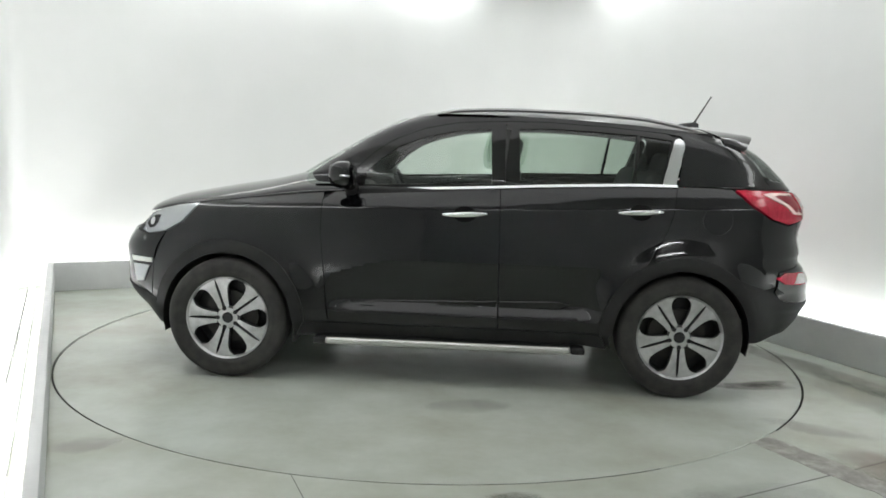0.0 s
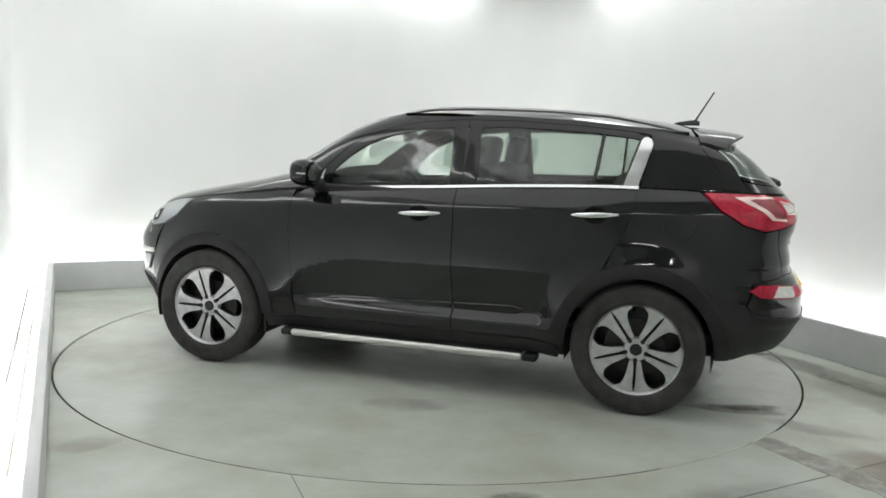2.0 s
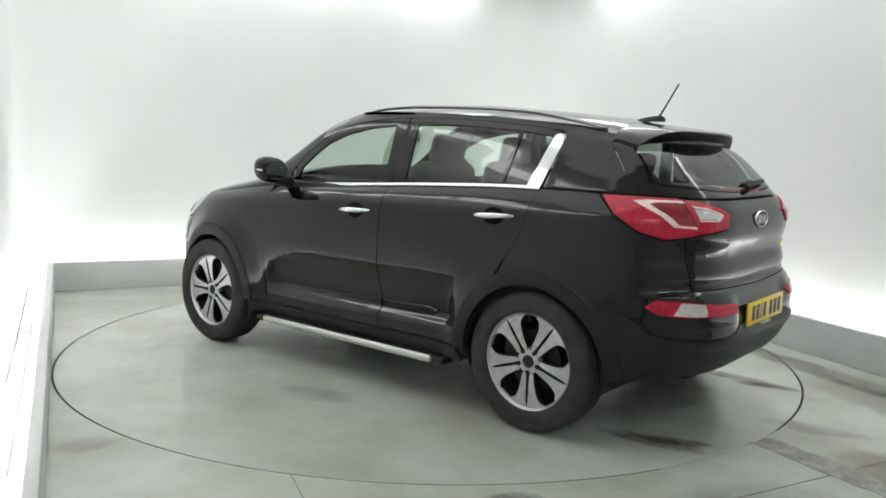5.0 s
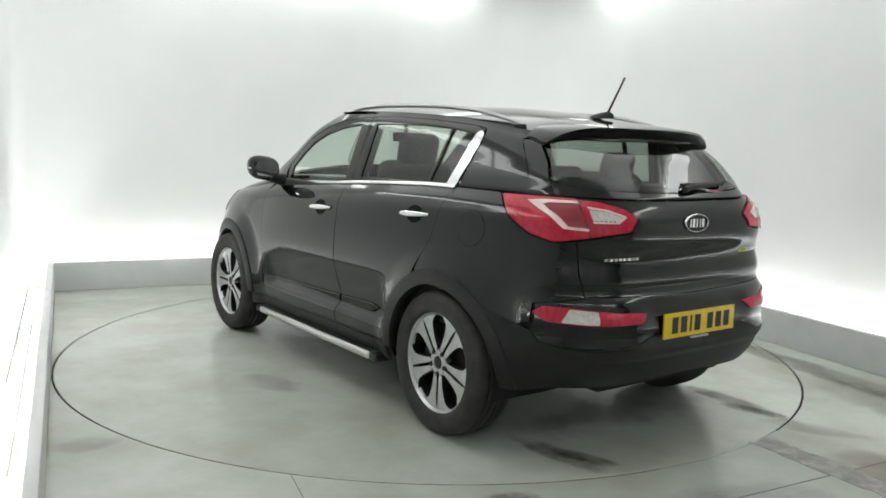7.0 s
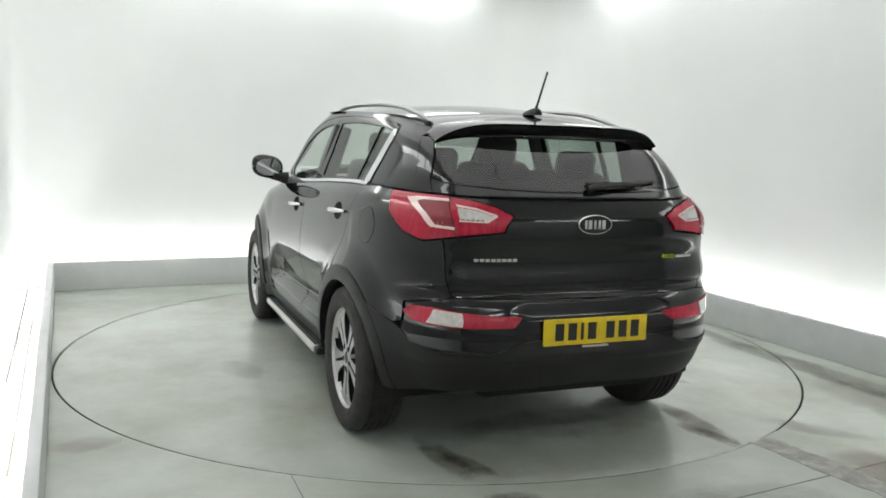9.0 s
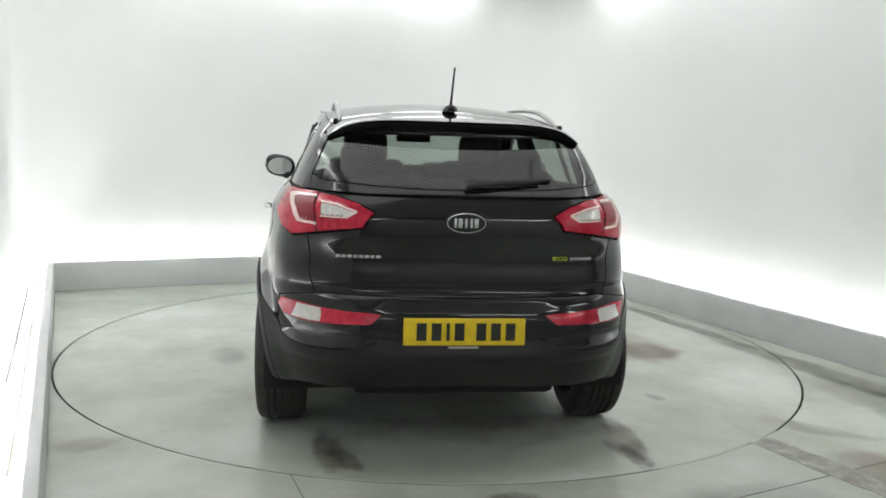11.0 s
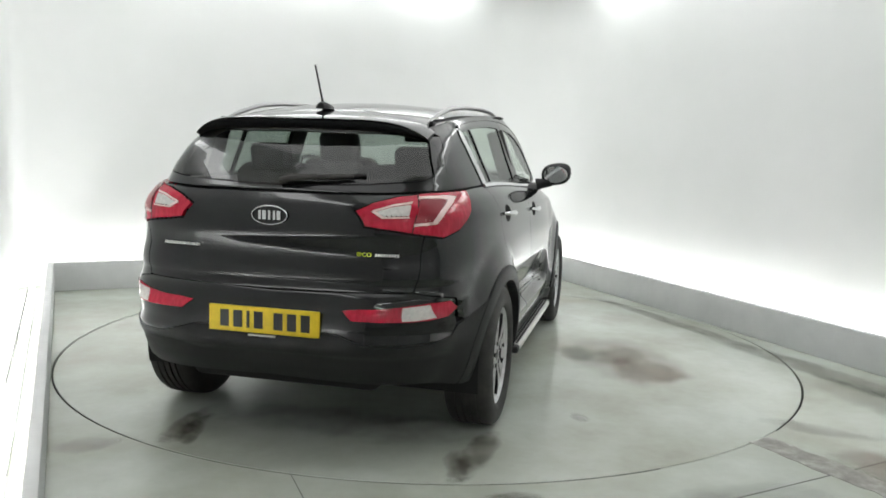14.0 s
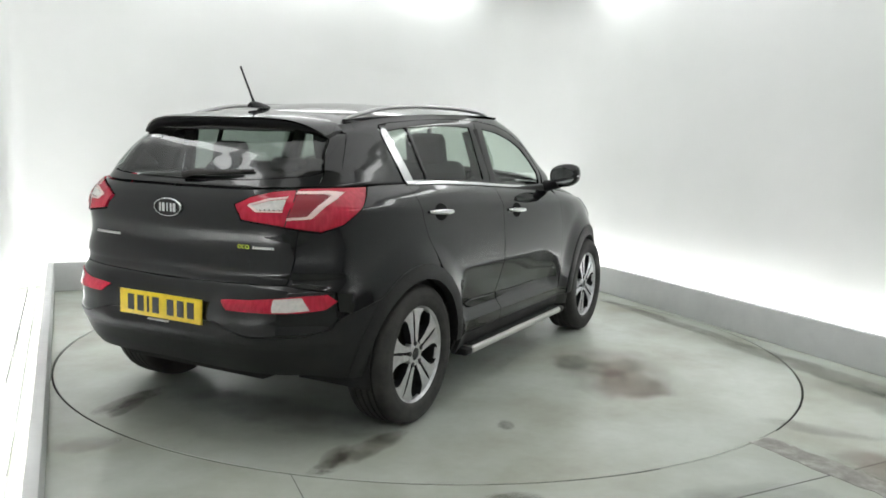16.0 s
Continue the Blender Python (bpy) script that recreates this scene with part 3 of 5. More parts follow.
def inset(poly, d):
    """Draw an outline in by d on every side."""
    area = sum(a[0] * b[1] - b[0] * a[1] for a, b in zip(poly, poly[1:] + poly[:1]))
    sign = 1 if area > 0 else -1
    out = []
    for k in range(len(poly)):
        p, q, r = Vector(poly[k - 1]), Vector(poly[k]), Vector(poly[(k + 1) % len(poly)])
        e1, e2 = (q - p), (r - q)
        if e1.length < 1e-6 or e2.length < 1e-6:
            out.append(tuple(q))
            continue
        n1 = Vector((-e1.y, e1.x)).normalized() * sign
        n2 = Vector((-e2.y, e2.x)).normalized() * sign
        m = n1 + n2
        m = m.normalized() if m.length > 1e-4 else n1
        out.append(tuple(q + m * min(2.5 * d, d / max(0.3, m.dot(n1)))))
    return out


def clip(poly, axis, value, keep_above):
    out = []
    for k in range(len(poly)):
        a, b = poly[k - 1], poly[k]
        ia, ib = (a[axis] >= value) == keep_above, (b[axis] >= value) == keep_above
        if ia != ib:
            t = (value - a[axis]) / (b[axis] - a[axis])
            c = [a[0] + (b[0] - a[0]) * t, a[1] + (b[1] - a[1]) * t]
            c[axis] = value
            out.append(tuple(c))
        if ib:
            out.append(b)
    return out


def cells(poly, ds, dz):
    """Cut an outline into small pieces along a regular lattice."""
    res = []
    k0, k1 = math.floor(min(p[0] for p in poly) / ds), math.floor(max(p[0] for p in poly) / ds)
    for k in range(k0, k1 + 1):
        strip = clip(clip(poly, 0, k * ds, True), 0, (k + 1) * ds, False)
        if len(strip) < 3:
            continue
        j0, j1 = math.floor(min(p[1] for p in strip) / dz), math.floor(max(p[1] for p in strip) / dz)
        for j in range(j0, j1 + 1):
            c = clip(clip(strip, 1, j * dz, True), 1, (j + 1) * dz, False)
            if len(c) >= 3:
                res.append(c)
    return res


def skin(name, wrap, poly, material, parent, lift=0.0, depth=0.014, side=1, gap=0.0006, ds=0.03, dz=0.022, label="", cross=False, keep=None):
    """A panel of the skin inside an outline in (s, z): curved, with turned-in edges. cross: the panel and its mirror image in one."""
    if gap:
        poly = inset(poly, gap)
    if keep:
        poly = [(0.0 if k else p[0], p[1]) for k, p in zip(keep, poly)]
    if sum(a[0] * b[1] - b[0] * a[1] for a, b in zip(poly, poly[1:] + poly[:1])) < 0:
        poly = poly[::-1]
    verts, faces, index, normals = [], [], {}, []
    sides = (1, -1) if cross else (side,)
    cs = cells(poly, ds, dz)
    made = {}
    for c in cs:
        for s, z in c:
            key = (round(s, 5), round(z, 5))
            if key not in made:
                phi = to_phi(wrap, s)
                n = wrap.normal(phi, z)
                made[key] = (wrap.at(phi, z) + n * lift, n)
    for sg in sides:
        for c in cs:
            ids = []
            for s, z in c:
                key = (round(s, 5), round(z, 5))
                p, n = made[key]
                k2 = key if (cross and key[0] < 1e-4) else (key, sg)
                if k2 not in index:
                    index[k2] = len(verts)
                    verts.append((p.x, p.y * sg, p.z))
                    nn = Vector((n.x, n.y * sg, n.z))
                    if cross and key[0] < 1e-4:
                        nn.y = 0
                    normals.append(nn.normalized())
                i = index[k2]
                if not ids or (ids[-1] != i and ids[0] != i):
                    ids.append(i)
            if len(set(ids)) >= 3:
                faces.append(tuple(dict.fromkeys(ids)) if sg < 0 else tuple(dict.fromkeys(ids))[::-1])
    # turned-in edges
    count = {}
    for f in faces:
        for a, b in zip(f, f[1:] + f[:1]):
            count[(min(a, b), max(a, b))] = count.get((min(a, b), max(a, b)), 0) + 1
    top = len(faces)
    lower = {}
    if depth:
        for f in list(faces):
            for a, b in zip(f, f[1:] + f[:1]):
                if count[(min(a, b), max(a, b))] == 1:
                    for i in (a, b):
                        if i not in lower:
                            lower[i] = len(verts)
                            q = Vector(verts[i]) - normals[i] * depth
                            verts.append(tuple(q))
                            normals.append(normals[i])
                    faces.append((b, a, lower[a], lower[b]))
    me = bpy.data.meshes.new(name)
    me.from_pydata(verts, [], faces)
    me.materials.append(material)
    me.polygons.foreach_set("use_smooth", [True] * len(me.polygons))
    me.validate()
    me.update()
    if len(me.polygons) == len(faces):
        custom = []
        for k, f in enumerate(me.polygons):
            for li in f.loop_indices:
                custom.append(tuple(normals[me.loops[li].vertex_index]) if k < top else tuple(f.normal))
        me.normals_split_custom_set(custom)
    ob = new(name, me)
    ob.parent = parent
    if label:
        ob["label"] = label
    return ob


def build_car():
    car = empty("car")
    tagged(car, "glossy black five-door crossover car with alloy wheels on the turntable", "car")
    lo, up = LOWER, UPPER
    arch_r, clad_r = 0.388, 0.462

    # outlines of the side panels, as (x along the car, height)
    def arch_pts(h, r, z_from, z_to):
        """Round the wheel from its front foot over the top to its rear foot."""
        a0 = math.degrees(math.asin((z_from - HUB_Z) / r))
        a1 = 180 - math.degrees(math.asin((z_to - HUB_Z) / r))
        return arc(h, HUB_Z, r, a0, a1, 26)

    # the dark inner shell
    shell = [R(lo, 0, 0.42), R(lo, 0, 1.195)] + [S(lo, x, lo.z1(x) - 0.004) for x in np.linspace(-1.95, 1.75, 30)] + [F(lo, 0, 0.86), F(lo, 0, 0.42)]
    low = [S(lo, 1.76, 0.30)] + [S(lo, x, z) for x, z in arch_pts(1.32, 0.40, 0.30, 0.29)] + [S(lo, -0.88, 0.285)] + [S(lo, x, z) for x, z in arch_pts(-1.32, 0.40, 0.29, 0.33)] + [R(lo, 0.6, 0.40)]
    skin("body_shell", lo, shell + low, M["gap"], car, lift=-0.016, depth=0.0, cross=True, gap=0.0, ds=0.05, dz=0.04, label="dark inner body shell")

    for sg in (1, -1):
        # cladding round the wheels and along the sill
        for h, nm in ((1.32, "front_arch_cladding"), (-1.32, "rear_arch_cladding")):
            z_f, z_r = (0.31, 0.36) if h > 0 else (0.36, 0.345)
            ring = arch_pts(h, clad_r, z_f if h > 0 else 0.36, z_r) + arch_pts(h, arch_r, z_f, z_r)[::-1]
            skin(nm, lo, side_poly(lo, ring), M["plastic"], car, lift=0.006, depth=0.05, side=sg, ds=0.02, dz=0.02, gap=0.001, label="grained matt black arch trim")
        sill = [(0.868, 0.356), (0.905, 0.285), (-0.905, 0.285), (-0.868, 0.356)]
        skin("sill", lo, side_poly(lo, sill), M["plastic"], car, lift=0.004, depth=0.05, side=sg, label="matt black sill cladding")
        # doors
        front = [(0.716, 0.36), (0.741, 0.60), (0.771, 0.90), (0.768, 1.075)] + [(x, lo.z1(x) - 0.004) for x in (0.7, 0.5, 0.25, 0.0, -0.264)] + [(-0.277, 0.36)]
        fd = skin("front_door", lo, side_poly(lo, front), M["paint"], car, side=sg, label="glossy black front door")
        edge = [(x, z) for x, z in arch_pts(-1.32, clad_r, 0.36, 0.60)][:13]
        rear = [(-0.2782, 0.36), (-0.2652, lo.z1(-0.27) - 0.004)] + [(x, lo.z1(x) - 0.004) for x in (-0.5, -0.75, -1.0, -1.274)] + [(-1.245, 1.05), (-1.215, 0.96), (-1.165, 0.875)] + [p for p in edge[::-1] if p[1] < 0.80 and p[0] > -1.14]
        rd = skin("rear_door", lo, side_poly(lo, rear), M["paint"], car, side=sg, label="glossy black rear door")
        # wing
        wing = [(0.7170, 0.36)] + [p for p in arch_pts(1.32, clad_r, 0.36, 0.36)[::-1]] + [(1.82, 0.45), (1.82, 0.66), (1.74, 0.84), (1.62, 0.905), (1.53, 1.010)] + [(x, lo.z1(x) - 0.004) for x in (1.45, 1.3, 1.1, 0.9, 0.7695)] + [(0.7722, 0.90), (0.7422, 0.60)]
        skin("front_wing", lo, side_poly(lo, wing), M["paint"], car, side=sg, label="glossy black front wing")
        # quarter panel
        arc_top = [p for p in arch_pts(-1.32, clad_r, 0.60, 0.42) if p[0] < -1.13]
        quarter = [(-1.144, 0.800)] + [p for p in arc_top if p[1] > 0.62 or p[0] > -1.32] + [(-1.86, 0.655), (-1.875, 0.745)]
        quarter_s = side_poly(lo, quarter) + [R(lo, 0.634, 0.779), R(lo, 0.654, 0.92), R(lo, 0.664, 1.022), S(lo, -1.925, 1.008), S(lo, -1.82, 1.038), S(lo, -1.70, 1.11), S(lo, -1.59, lo.z1(-1.59) - 0.008)]
        quarter_s += side_poly(lo, [(x, lo.z1(x) - 0.004) for x in (-1.5, -1.4, -1.2752)] + [(-1.2462, 1.05), (-1.2162, 0.96), (-1.1662, 0.873)])
        skin("quarter_panel", lo, quarter_s, M["paint"], car, side=sg, label="glossy black rear quarter panel")
        # side moulding, handles, fuel flap
        for xa, xb, dr in ((0.60, -0.262, fd), (-0.285, -0.685, rd)):
            bm = bmesh.new()
            rows, n = [], 28
            for k in range(n + 1):
                x = xa + (xb - xa) * k / n
                z = 0.488 - 0.034 * (x + 0.1)
                hh = 0.024 * (0.35 + 0.65 * smooth(0.62, 0.40, x)) * (0.35 + 0.65 * smooth(-0.69, -0.62, x))
                at = [lo.at(lo.side(x, z + e), z + e).y for e in (hh, -hh)]
                face = at[0] + 0.007
                ring = ((at[0] - 0.004, hh), (at[0] + 0.003, hh), (face, hh - 0.005), (face - 0.001, -hh + 0.005), (face - 0.008, -hh), (at[1] - 0.004, -hh))
                rows.append([bm.verts.new((x, y * sg, z + e)) for y, e in ring])
            for a, b in zip(rows, rows[1:]):
                for e in range(6):
                    bm.faces.new((a[e], a[(e + 1) % 6], b[(e + 1) % 6], b[e]))
            bm.faces.new(rows[0])
            bm.faces.new(rows[-1])
            bmesh.ops.recalc_face_normals(bm, faces=bm.faces)
            part("side_moulding", bm, M["paint"], dr, "raised glossy black door moulding")
        for x0, x1, z0, z1, dr in ((0.062, -0.193, 1.014, 1.026, fd), (-0.939, -1.186, 1.059, 1.070, rd)):
            bm = bmesh.new()
            pts, rad = [], []
            for k in range(13):
                t = k / 12
                x, z = x0 + (x1 - x0) * t, z0 + (z1 - z0) * t
                ph = lo.side(x, z)
                p, n = lo.at(ph, z), lo.normal(ph, z)
                bow = math.sin(math.pi * t)
                pts.append(p + n * (0.004 + 0.032 * bow ** 0.6))
                rad.append(0.006 + 0.0085 * bow ** 0.7)
            pts = [(p[0], p[1] * sg, p[2]) for p in pts]
            tube(bm, pts, rad, 10, 0.7)
            part("door_handle", bm, M["chrome"], dr, "chrome pull handle")
            # shade of the scooped recess, painted as a flat disc on the door
            xm, zm = (x0 + x1) / 2, (z0 + z1) / 2
            cup_shade = [(xm + 0.064 * math.cos(2 * math.pi * k / 20), zm + 0.044 * math.sin(2 * math.pi * k / 20)) for k in range(20)]
            skin("recess_shade", lo, side_poly(lo, cup_shade), M["cup_shade"], dr, lift=0.002, depth=0.004, side=sg, gap=0, label="flat dark disc painting the shaded handle recess")
        if sg > 0:
            flap = [(-1.50 + 0.085 * math.cos(2 * math.pi * k / 28), 1.035 + 0.085 * math.sin(2 * math.pi * k / 28)) for k in range(28)]
            ring = flap + flap[:1] + [(-1.50 + 0.0835 * math.cos(-2 * math.pi * k / 28), 1.035 + 0.0835 * math.sin(-2 * math.pi * k / 28)) for k in range(29)]
            skin("fuel_flap", lo, side_poly(lo, flap), M["paint"], car, lift=0.0015, depth=0.003, side=sg, gap=0.002, label="round glossy black fuel flap")
            skin("fuel_flap_seam", lo, side_poly(lo, ring), M["gap"], car, lift=0.0012, depth=0.002, side=sg, gap=0)
        # tail lamp
        lamp = [R(lo, 0.385, 1.125), R(lo, 0.45, 1.160), R(lo, 0.54, 1.186), R(lo, 0.62, 1.196), S(lo, -1.93, 1.200), S(lo, -1.80, 1.203), S(lo, -1.605, 1.205), S(lo, -1.70, 1.115), S(lo, -1.82, 1.043), S(lo, -1.92, 1.014), R(lo, 0.66, 1.028), R(lo, 0.56, 1.046), R(lo, 0.43, 1.062), R(lo, 0.42, 1.085)]
        tl = skin("tail_lamp", lo, lamp, M["red"], car, lift=0.008, depth=0.03, side=sg, gap=0.003, label="red wrap-round tail lamp lens")
        rev = [R(lo, 0.470, 1.122), R(lo, 0.54, 1.144), R(lo, 0.603, 1.153), R(lo, 0.603, 1.108), R(lo, 0.505, 1.104)]
        skin("reversing_lens", lo, rev, M["clear"], tl, lift=0.0105, depth=0.004, side=sg, gap=0, label="clear ribbed reversing lens")
        dark = [R(lo, 0.628, 1.174), R(lo, 0.70, 1.174), R(lo, 0.722, 1.165), R(lo, 0.709, 1.125), R(lo, 0.686, 1.083), R(lo, 0.628, 1.076)]
        skin("brake_lens", lo, dark, M["red_dark"], tl, lift=0.0105, depth=0.004, side=sg, gap=0, label="deep red brake lens")
        guide = [R(lo, 0.622, 1.184), R(lo, 0.705, 1.186), R(lo, 0.738, 1.180), R(lo, 0.724, 1.12), R(lo, 0.698, 1.074), R(lo, 0.622, 1.065), R(lo, 0.622, 1.076), R(lo, 0.684, 1.084), R(lo, 0.706, 1.124), R(lo, 0.719, 1.168), R(lo, 0.70, 1.174), R(lo, 0.622, 1.174)]
        skin("light_guide", lo, guide, M["guide"], tl, lift=0.0125, depth=0.004, side=sg, gap=0, ds=0.02, dz=0.015, label="pale C-shaped light guide")
        seam = [R(lo, 0.611, 1.196), R(lo, 0.615, 1.196), R(lo, 0.617, 1.036), R(lo, 0.613, 1.036)]
        skin("lamp_seam", lo, seam, M["gap"], tl, lift=0.0095, depth=0.002, side=sg, gap=0)
        inner = [R(lo, 0.461, 1.129), R(lo, 0.535, 1.153), R(lo, 0.605, 1.163), R(lo, 0.605, 1.156), R(lo, 0.54, 1.147), R(lo, 0.470, 1.124), R(lo, 0.505, 1.103), R(lo, 0.605, 1.105), R(lo, 0.605, 1.099), R(lo, 0.498, 1.097), R(lo, 0.455, 1.121)]
        skin("reversing_lens_rim", lo, inner, M["guide"], tl, lift=0.0122, depth=0.004, side=sg, gap=0, ds=0.02, dz=0.015, label="pale lens surround")
        # bumper lamp
        fog = [R(lo, 0.355, 0.706), R(lo, 0.50, 0.712), R(lo, 0.60, 0.722), R(lo, 0.70, 0.736), R(lo, 0.765, 0.738), R(lo, 0.79, 0.705), R(lo, 0.765, 0.672), R(lo, 0.70, 0.664), R(lo, 0.60, 0.662), R(lo, 0.40, 0.664)]
        fg = skin("bumper_lamp", lo, fog, M["red"], car, lift=0.006, depth=0.02, side=sg, gap=0, label="red bumper lamp and reflector")
        fw = [R(lo, 0.600, 0.719), R(lo, 0.66, 0.726), R(lo, 0.695, 0.730), R(lo, 0.725, 0.673), R(lo, 0.66, 0.668), R(lo, 0.605, 0.667)]
        skin("indicator_lens", lo, fw, M["clear"], fg, lift=0.0085, depth=0.004, side=sg, gap=0, label="clear indicator lens")
        # head lamp and front fog bezel
        head = [(1.93, 0.835), (1.87, 0.925), (1.80, 0.960), (1.67, 0.990), (1.535, 1.010), (1.63, 0.905), (1.745, 0.845), (1.86, 0.822)]
        hl = skin("head_lamp", lo, side_poly(lo, head), M["lampglass"], car, lift=0.004, depth=0.02, side=sg, gap=0.001, label="clear swept-back head lamp")
        bowl = [(1.885, 0.872), (1.868, 0.906), (1.83, 0.922), (1.795, 0.925), (1.80, 0.885), (1.825, 0.858), (1.86, 0.850)]
        bw = skin("lamp_bowl", lo, side_poly(lo, bowl), M["gap"], hl, lift=0.0065, depth=0.004, side=sg, gap=0, label="dark projector housing")
        eye = [(1.842 + 0.017 * math.cos(2 * math.pi * k / 16), 0.888 + 0.020 * math.sin(2 * math.pi * k / 16)) for k in range(16)]
        skin("projector_lens", lo, side_poly(lo, eye), M["chrome"], bw, lift=0.0085, depth=0.003, side=sg, gap=0, label="bright round projector lens")
        fb = [(2.0, 0.675), (1.83, 0.678), (1.83, 0.650), (1.99, 0.645)]
        skin("fog_bezel", lo, side_poly(lo, fb), M["satin"], car, lift=0.008, depth=0.01, side=sg, gap=0, label="silver fog lamp trim")
        fb = [(1.985, 0.63), (1.85, 0.632), (1.90, 0.53), (1.96, 0.52)]
        skin("fog_lamp", lo, side_poly(lo, fb), M["lampglass"], car, lift=0.008, depth=0.01, side=sg, gap=0, label="clear front fog lamp")

    # tailgate, bumpers
    gate = [R(lo, 0, 0.765), R(lo, 0, 1.188), R(lo, 0.35, 1.190), R(lo, 0.62, 1.199), R(lo, 0.54, 1.190), R(lo, 0.45, 1.164), R(lo, 0.378, 1.128), R(lo, 0.413, 1.083), R(lo, 0.424, 1.058), R(lo, 0.56, 1.041), R(lo, 0.661, 1.024), R(lo, 0.651, 0.92), R(lo, 0.631, 0.783)]
    keep = [True, True] + [False] * 11
    tg = skin("tailgate", lo, gate, M["paint"], car, cross=True, keep=keep, label="glossy black tailgate")
    bump_up = [R(lo, 0, 0.613), R(lo, 0, 0.762), R(lo, 0.62, 0.780), S(lo, -1.885, 0.742), S(lo, -1.865, 0.625), S(lo, -1.90, 0.580), R(lo, 0.66, 0.556), R(lo, 0.50, 0.556), R(lo, 0.34, 0.598)]
    skin("rear_bumper", lo, bump_up, M["paint"], car, cross=True, keep=[True, True] + [False] * (len(bump_up) - 2), label="glossy black upper rear bumper")
    feet = [S(lo, x, z) for x, z in arch_pts(-1.32, clad_r, 0.66, 0.36)[::-1] if x < -1.6]
    bump_lo = [R(lo, 0, 0.380), R(lo, 0, 0.610), R(lo, 0.34, 0.595), R(lo, 0.50, 0.553), R(lo, 0.66, 0.553), S(lo, -1.90, 0.577), S(lo, -1.86, 0.620)] + feet[::-1] + [S(lo, -1.79, 0.345), R(lo, 0.66, 0.362)]
    skin("rear_bumper_skirt", lo, bump_lo, M["plastic"], car, cross=True, keep=[True, True] + [False] * (len(bump_lo) - 2), depth=0.05, lift=0.004, label="matt black lower rear bumper")
    fe = ARCS[id(lo)][-1]
    nose = [(fe, 0.42), (fe, 0.845), F(lo, 0.45, 0.835), S(lo, 1.94, 0.825), S(lo, 1.86, 0.815), S(lo, 1.745, 0.838), S(lo, 1.825, 0.66), S(lo, 1.825, 0.45), S(lo, 1.79, 0.36), S(lo, 1.80, 0.315)]
    for sg in (1, -1):
        skin("front_bumper", lo, nose, M["paint"], car, side=sg, gap=0.0, label="glossy black front bumper")
        skin("front_bumper_skirt", lo, [(fe, 0.41), (fe, 0.52), F(lo, 0.5, 0.50), S(lo, 1.90, 0.47), S(lo, 1.79, 0.44), S(lo, 1.735, 0.36), S(lo, 1.75, 0.295)], M["plastic"], car, side=sg, lift=0.006, gap=0.0, label="matt black lower front bumper")

    # bonnet
    bm = bmesh.new()
    rows = []
    hump = curve([(0.5, 0.125), (0.93, 0.122), (1.24, 0.092), (1.6, 0.078), (1.8, 0.075), (2.0, 0.05), (2.2, 0.02)])
    xs = [0.62 + (2.03 - 0.62) * (k / 44) for k in range(45)]
    for x in xs:
        z = lo.z1(x)
        ye = max(0.02, lo.raw(lo.side(x, z), z).y)
        row = []
        for j in range(33):
            u = -1 + 2 * j / 32
            u = math.sin(u * math.pi / 2)
            h = hump(x) * max(0.0, 1 - abs(u) ** 2.6) ** 0.55 * min(1, ye / 0.5)
            row.append(bm.verts.new((x, ye * u, z + h)))
        rows.append(row)
    for a, b in zip(rows, rows[1:]):
        for j in range(32):
            bm.faces.new((a[j], a[j + 1], b[j + 1], b[j])).normal_flip()
    part("bonnet", bm, M["paint"], car, "glossy black bonnet")

    # greenhouse: pillars, frames, glass
    frame_top = [(0.585, 1.25), (0.50, 1.335), (0.37, 1.42), (0.20, 1.487), (0.012, 1.525), (-0.214, 1.546), (-0.541, 1.556), (-0.886, 1.546), (-1.20, 1.520), (-1.305, 1.505)]
    gf = [(0.535, 1.165), (0.525, 1.235), (0.44, 1.312), (0.33, 1.388), (0.19, 1.443), (0.0, 1.485), (-0.20, 1.506), (-0.215, 1.19)]
    gr = [(-0.375, 1.208), (-0.365, 1.512), (-0.55, 1.520), (-0.80, 1.517), (-1.05, 1.503), (-1.255, 1.478), (-1.187, 1.232), (-0.8, 1.223)]
    for sg in (1, -1):
        cant = side_poly(up, [(0.60, 1.24)] + frame_top + [(-1.33, 1.46), (-1.285, 1.2185), (-1.5, 1.2165), (-1.62, 1.2145), (-1.74, 1.211), (-1.69, 1.30), (-1.63, 1.38), (-1.565, 1.455), (-1.60, 1.480)])
        top = [(x, up.z1(x) - 0.001) for x in np.linspace(-1.62, 0.10, 24)]
        wind_edge = [(0.27, 1.538), (0.385, 1.49), (0.51, 1.43), (0.635, 1.36), (0.765, 1.28), (0.86, 1.215), (0.82, 1.175), (0.62, 1.165)]
        skin("body_side_frame", up, cant + side_poly(up, top + wind_edge), M["paint"], car, side=sg, gap=0.001, label="glossy black pillars and roof side")
        ring_f = [(0.60, 1.15)] + frame_top[:6] + [(-0.285, 1.549), (-0.29, 1.184), (0.0, 1.172), (0.3, 1.158)]
        frame_ring(car, "front_window_frame", up, ring_f, gf, sg)
        ring_r = [(-0.295, 1.184), (-0.29, 1.549)] + frame_top[6:] + [(-1.30, 1.49), (-1.225, 1.222), (-0.8, 1.21)]
        frame_ring(car, "rear_window_frame", up, ring_r, gr, sg)
        skin("front_door_glass", up, side_poly(up, gf), M["glass"], car, side=sg, lift=-0.008, depth=0, gap=-0.004, label="clear green-tinted door glass").visible_shadow = False
        skin("rear_door_glass", up, side_poly(up, gr), M["glass_rear"], car, side=sg, lift=-0.008, depth=0, gap=-0.004, label="tinted rear door glass").visible_shadow = False
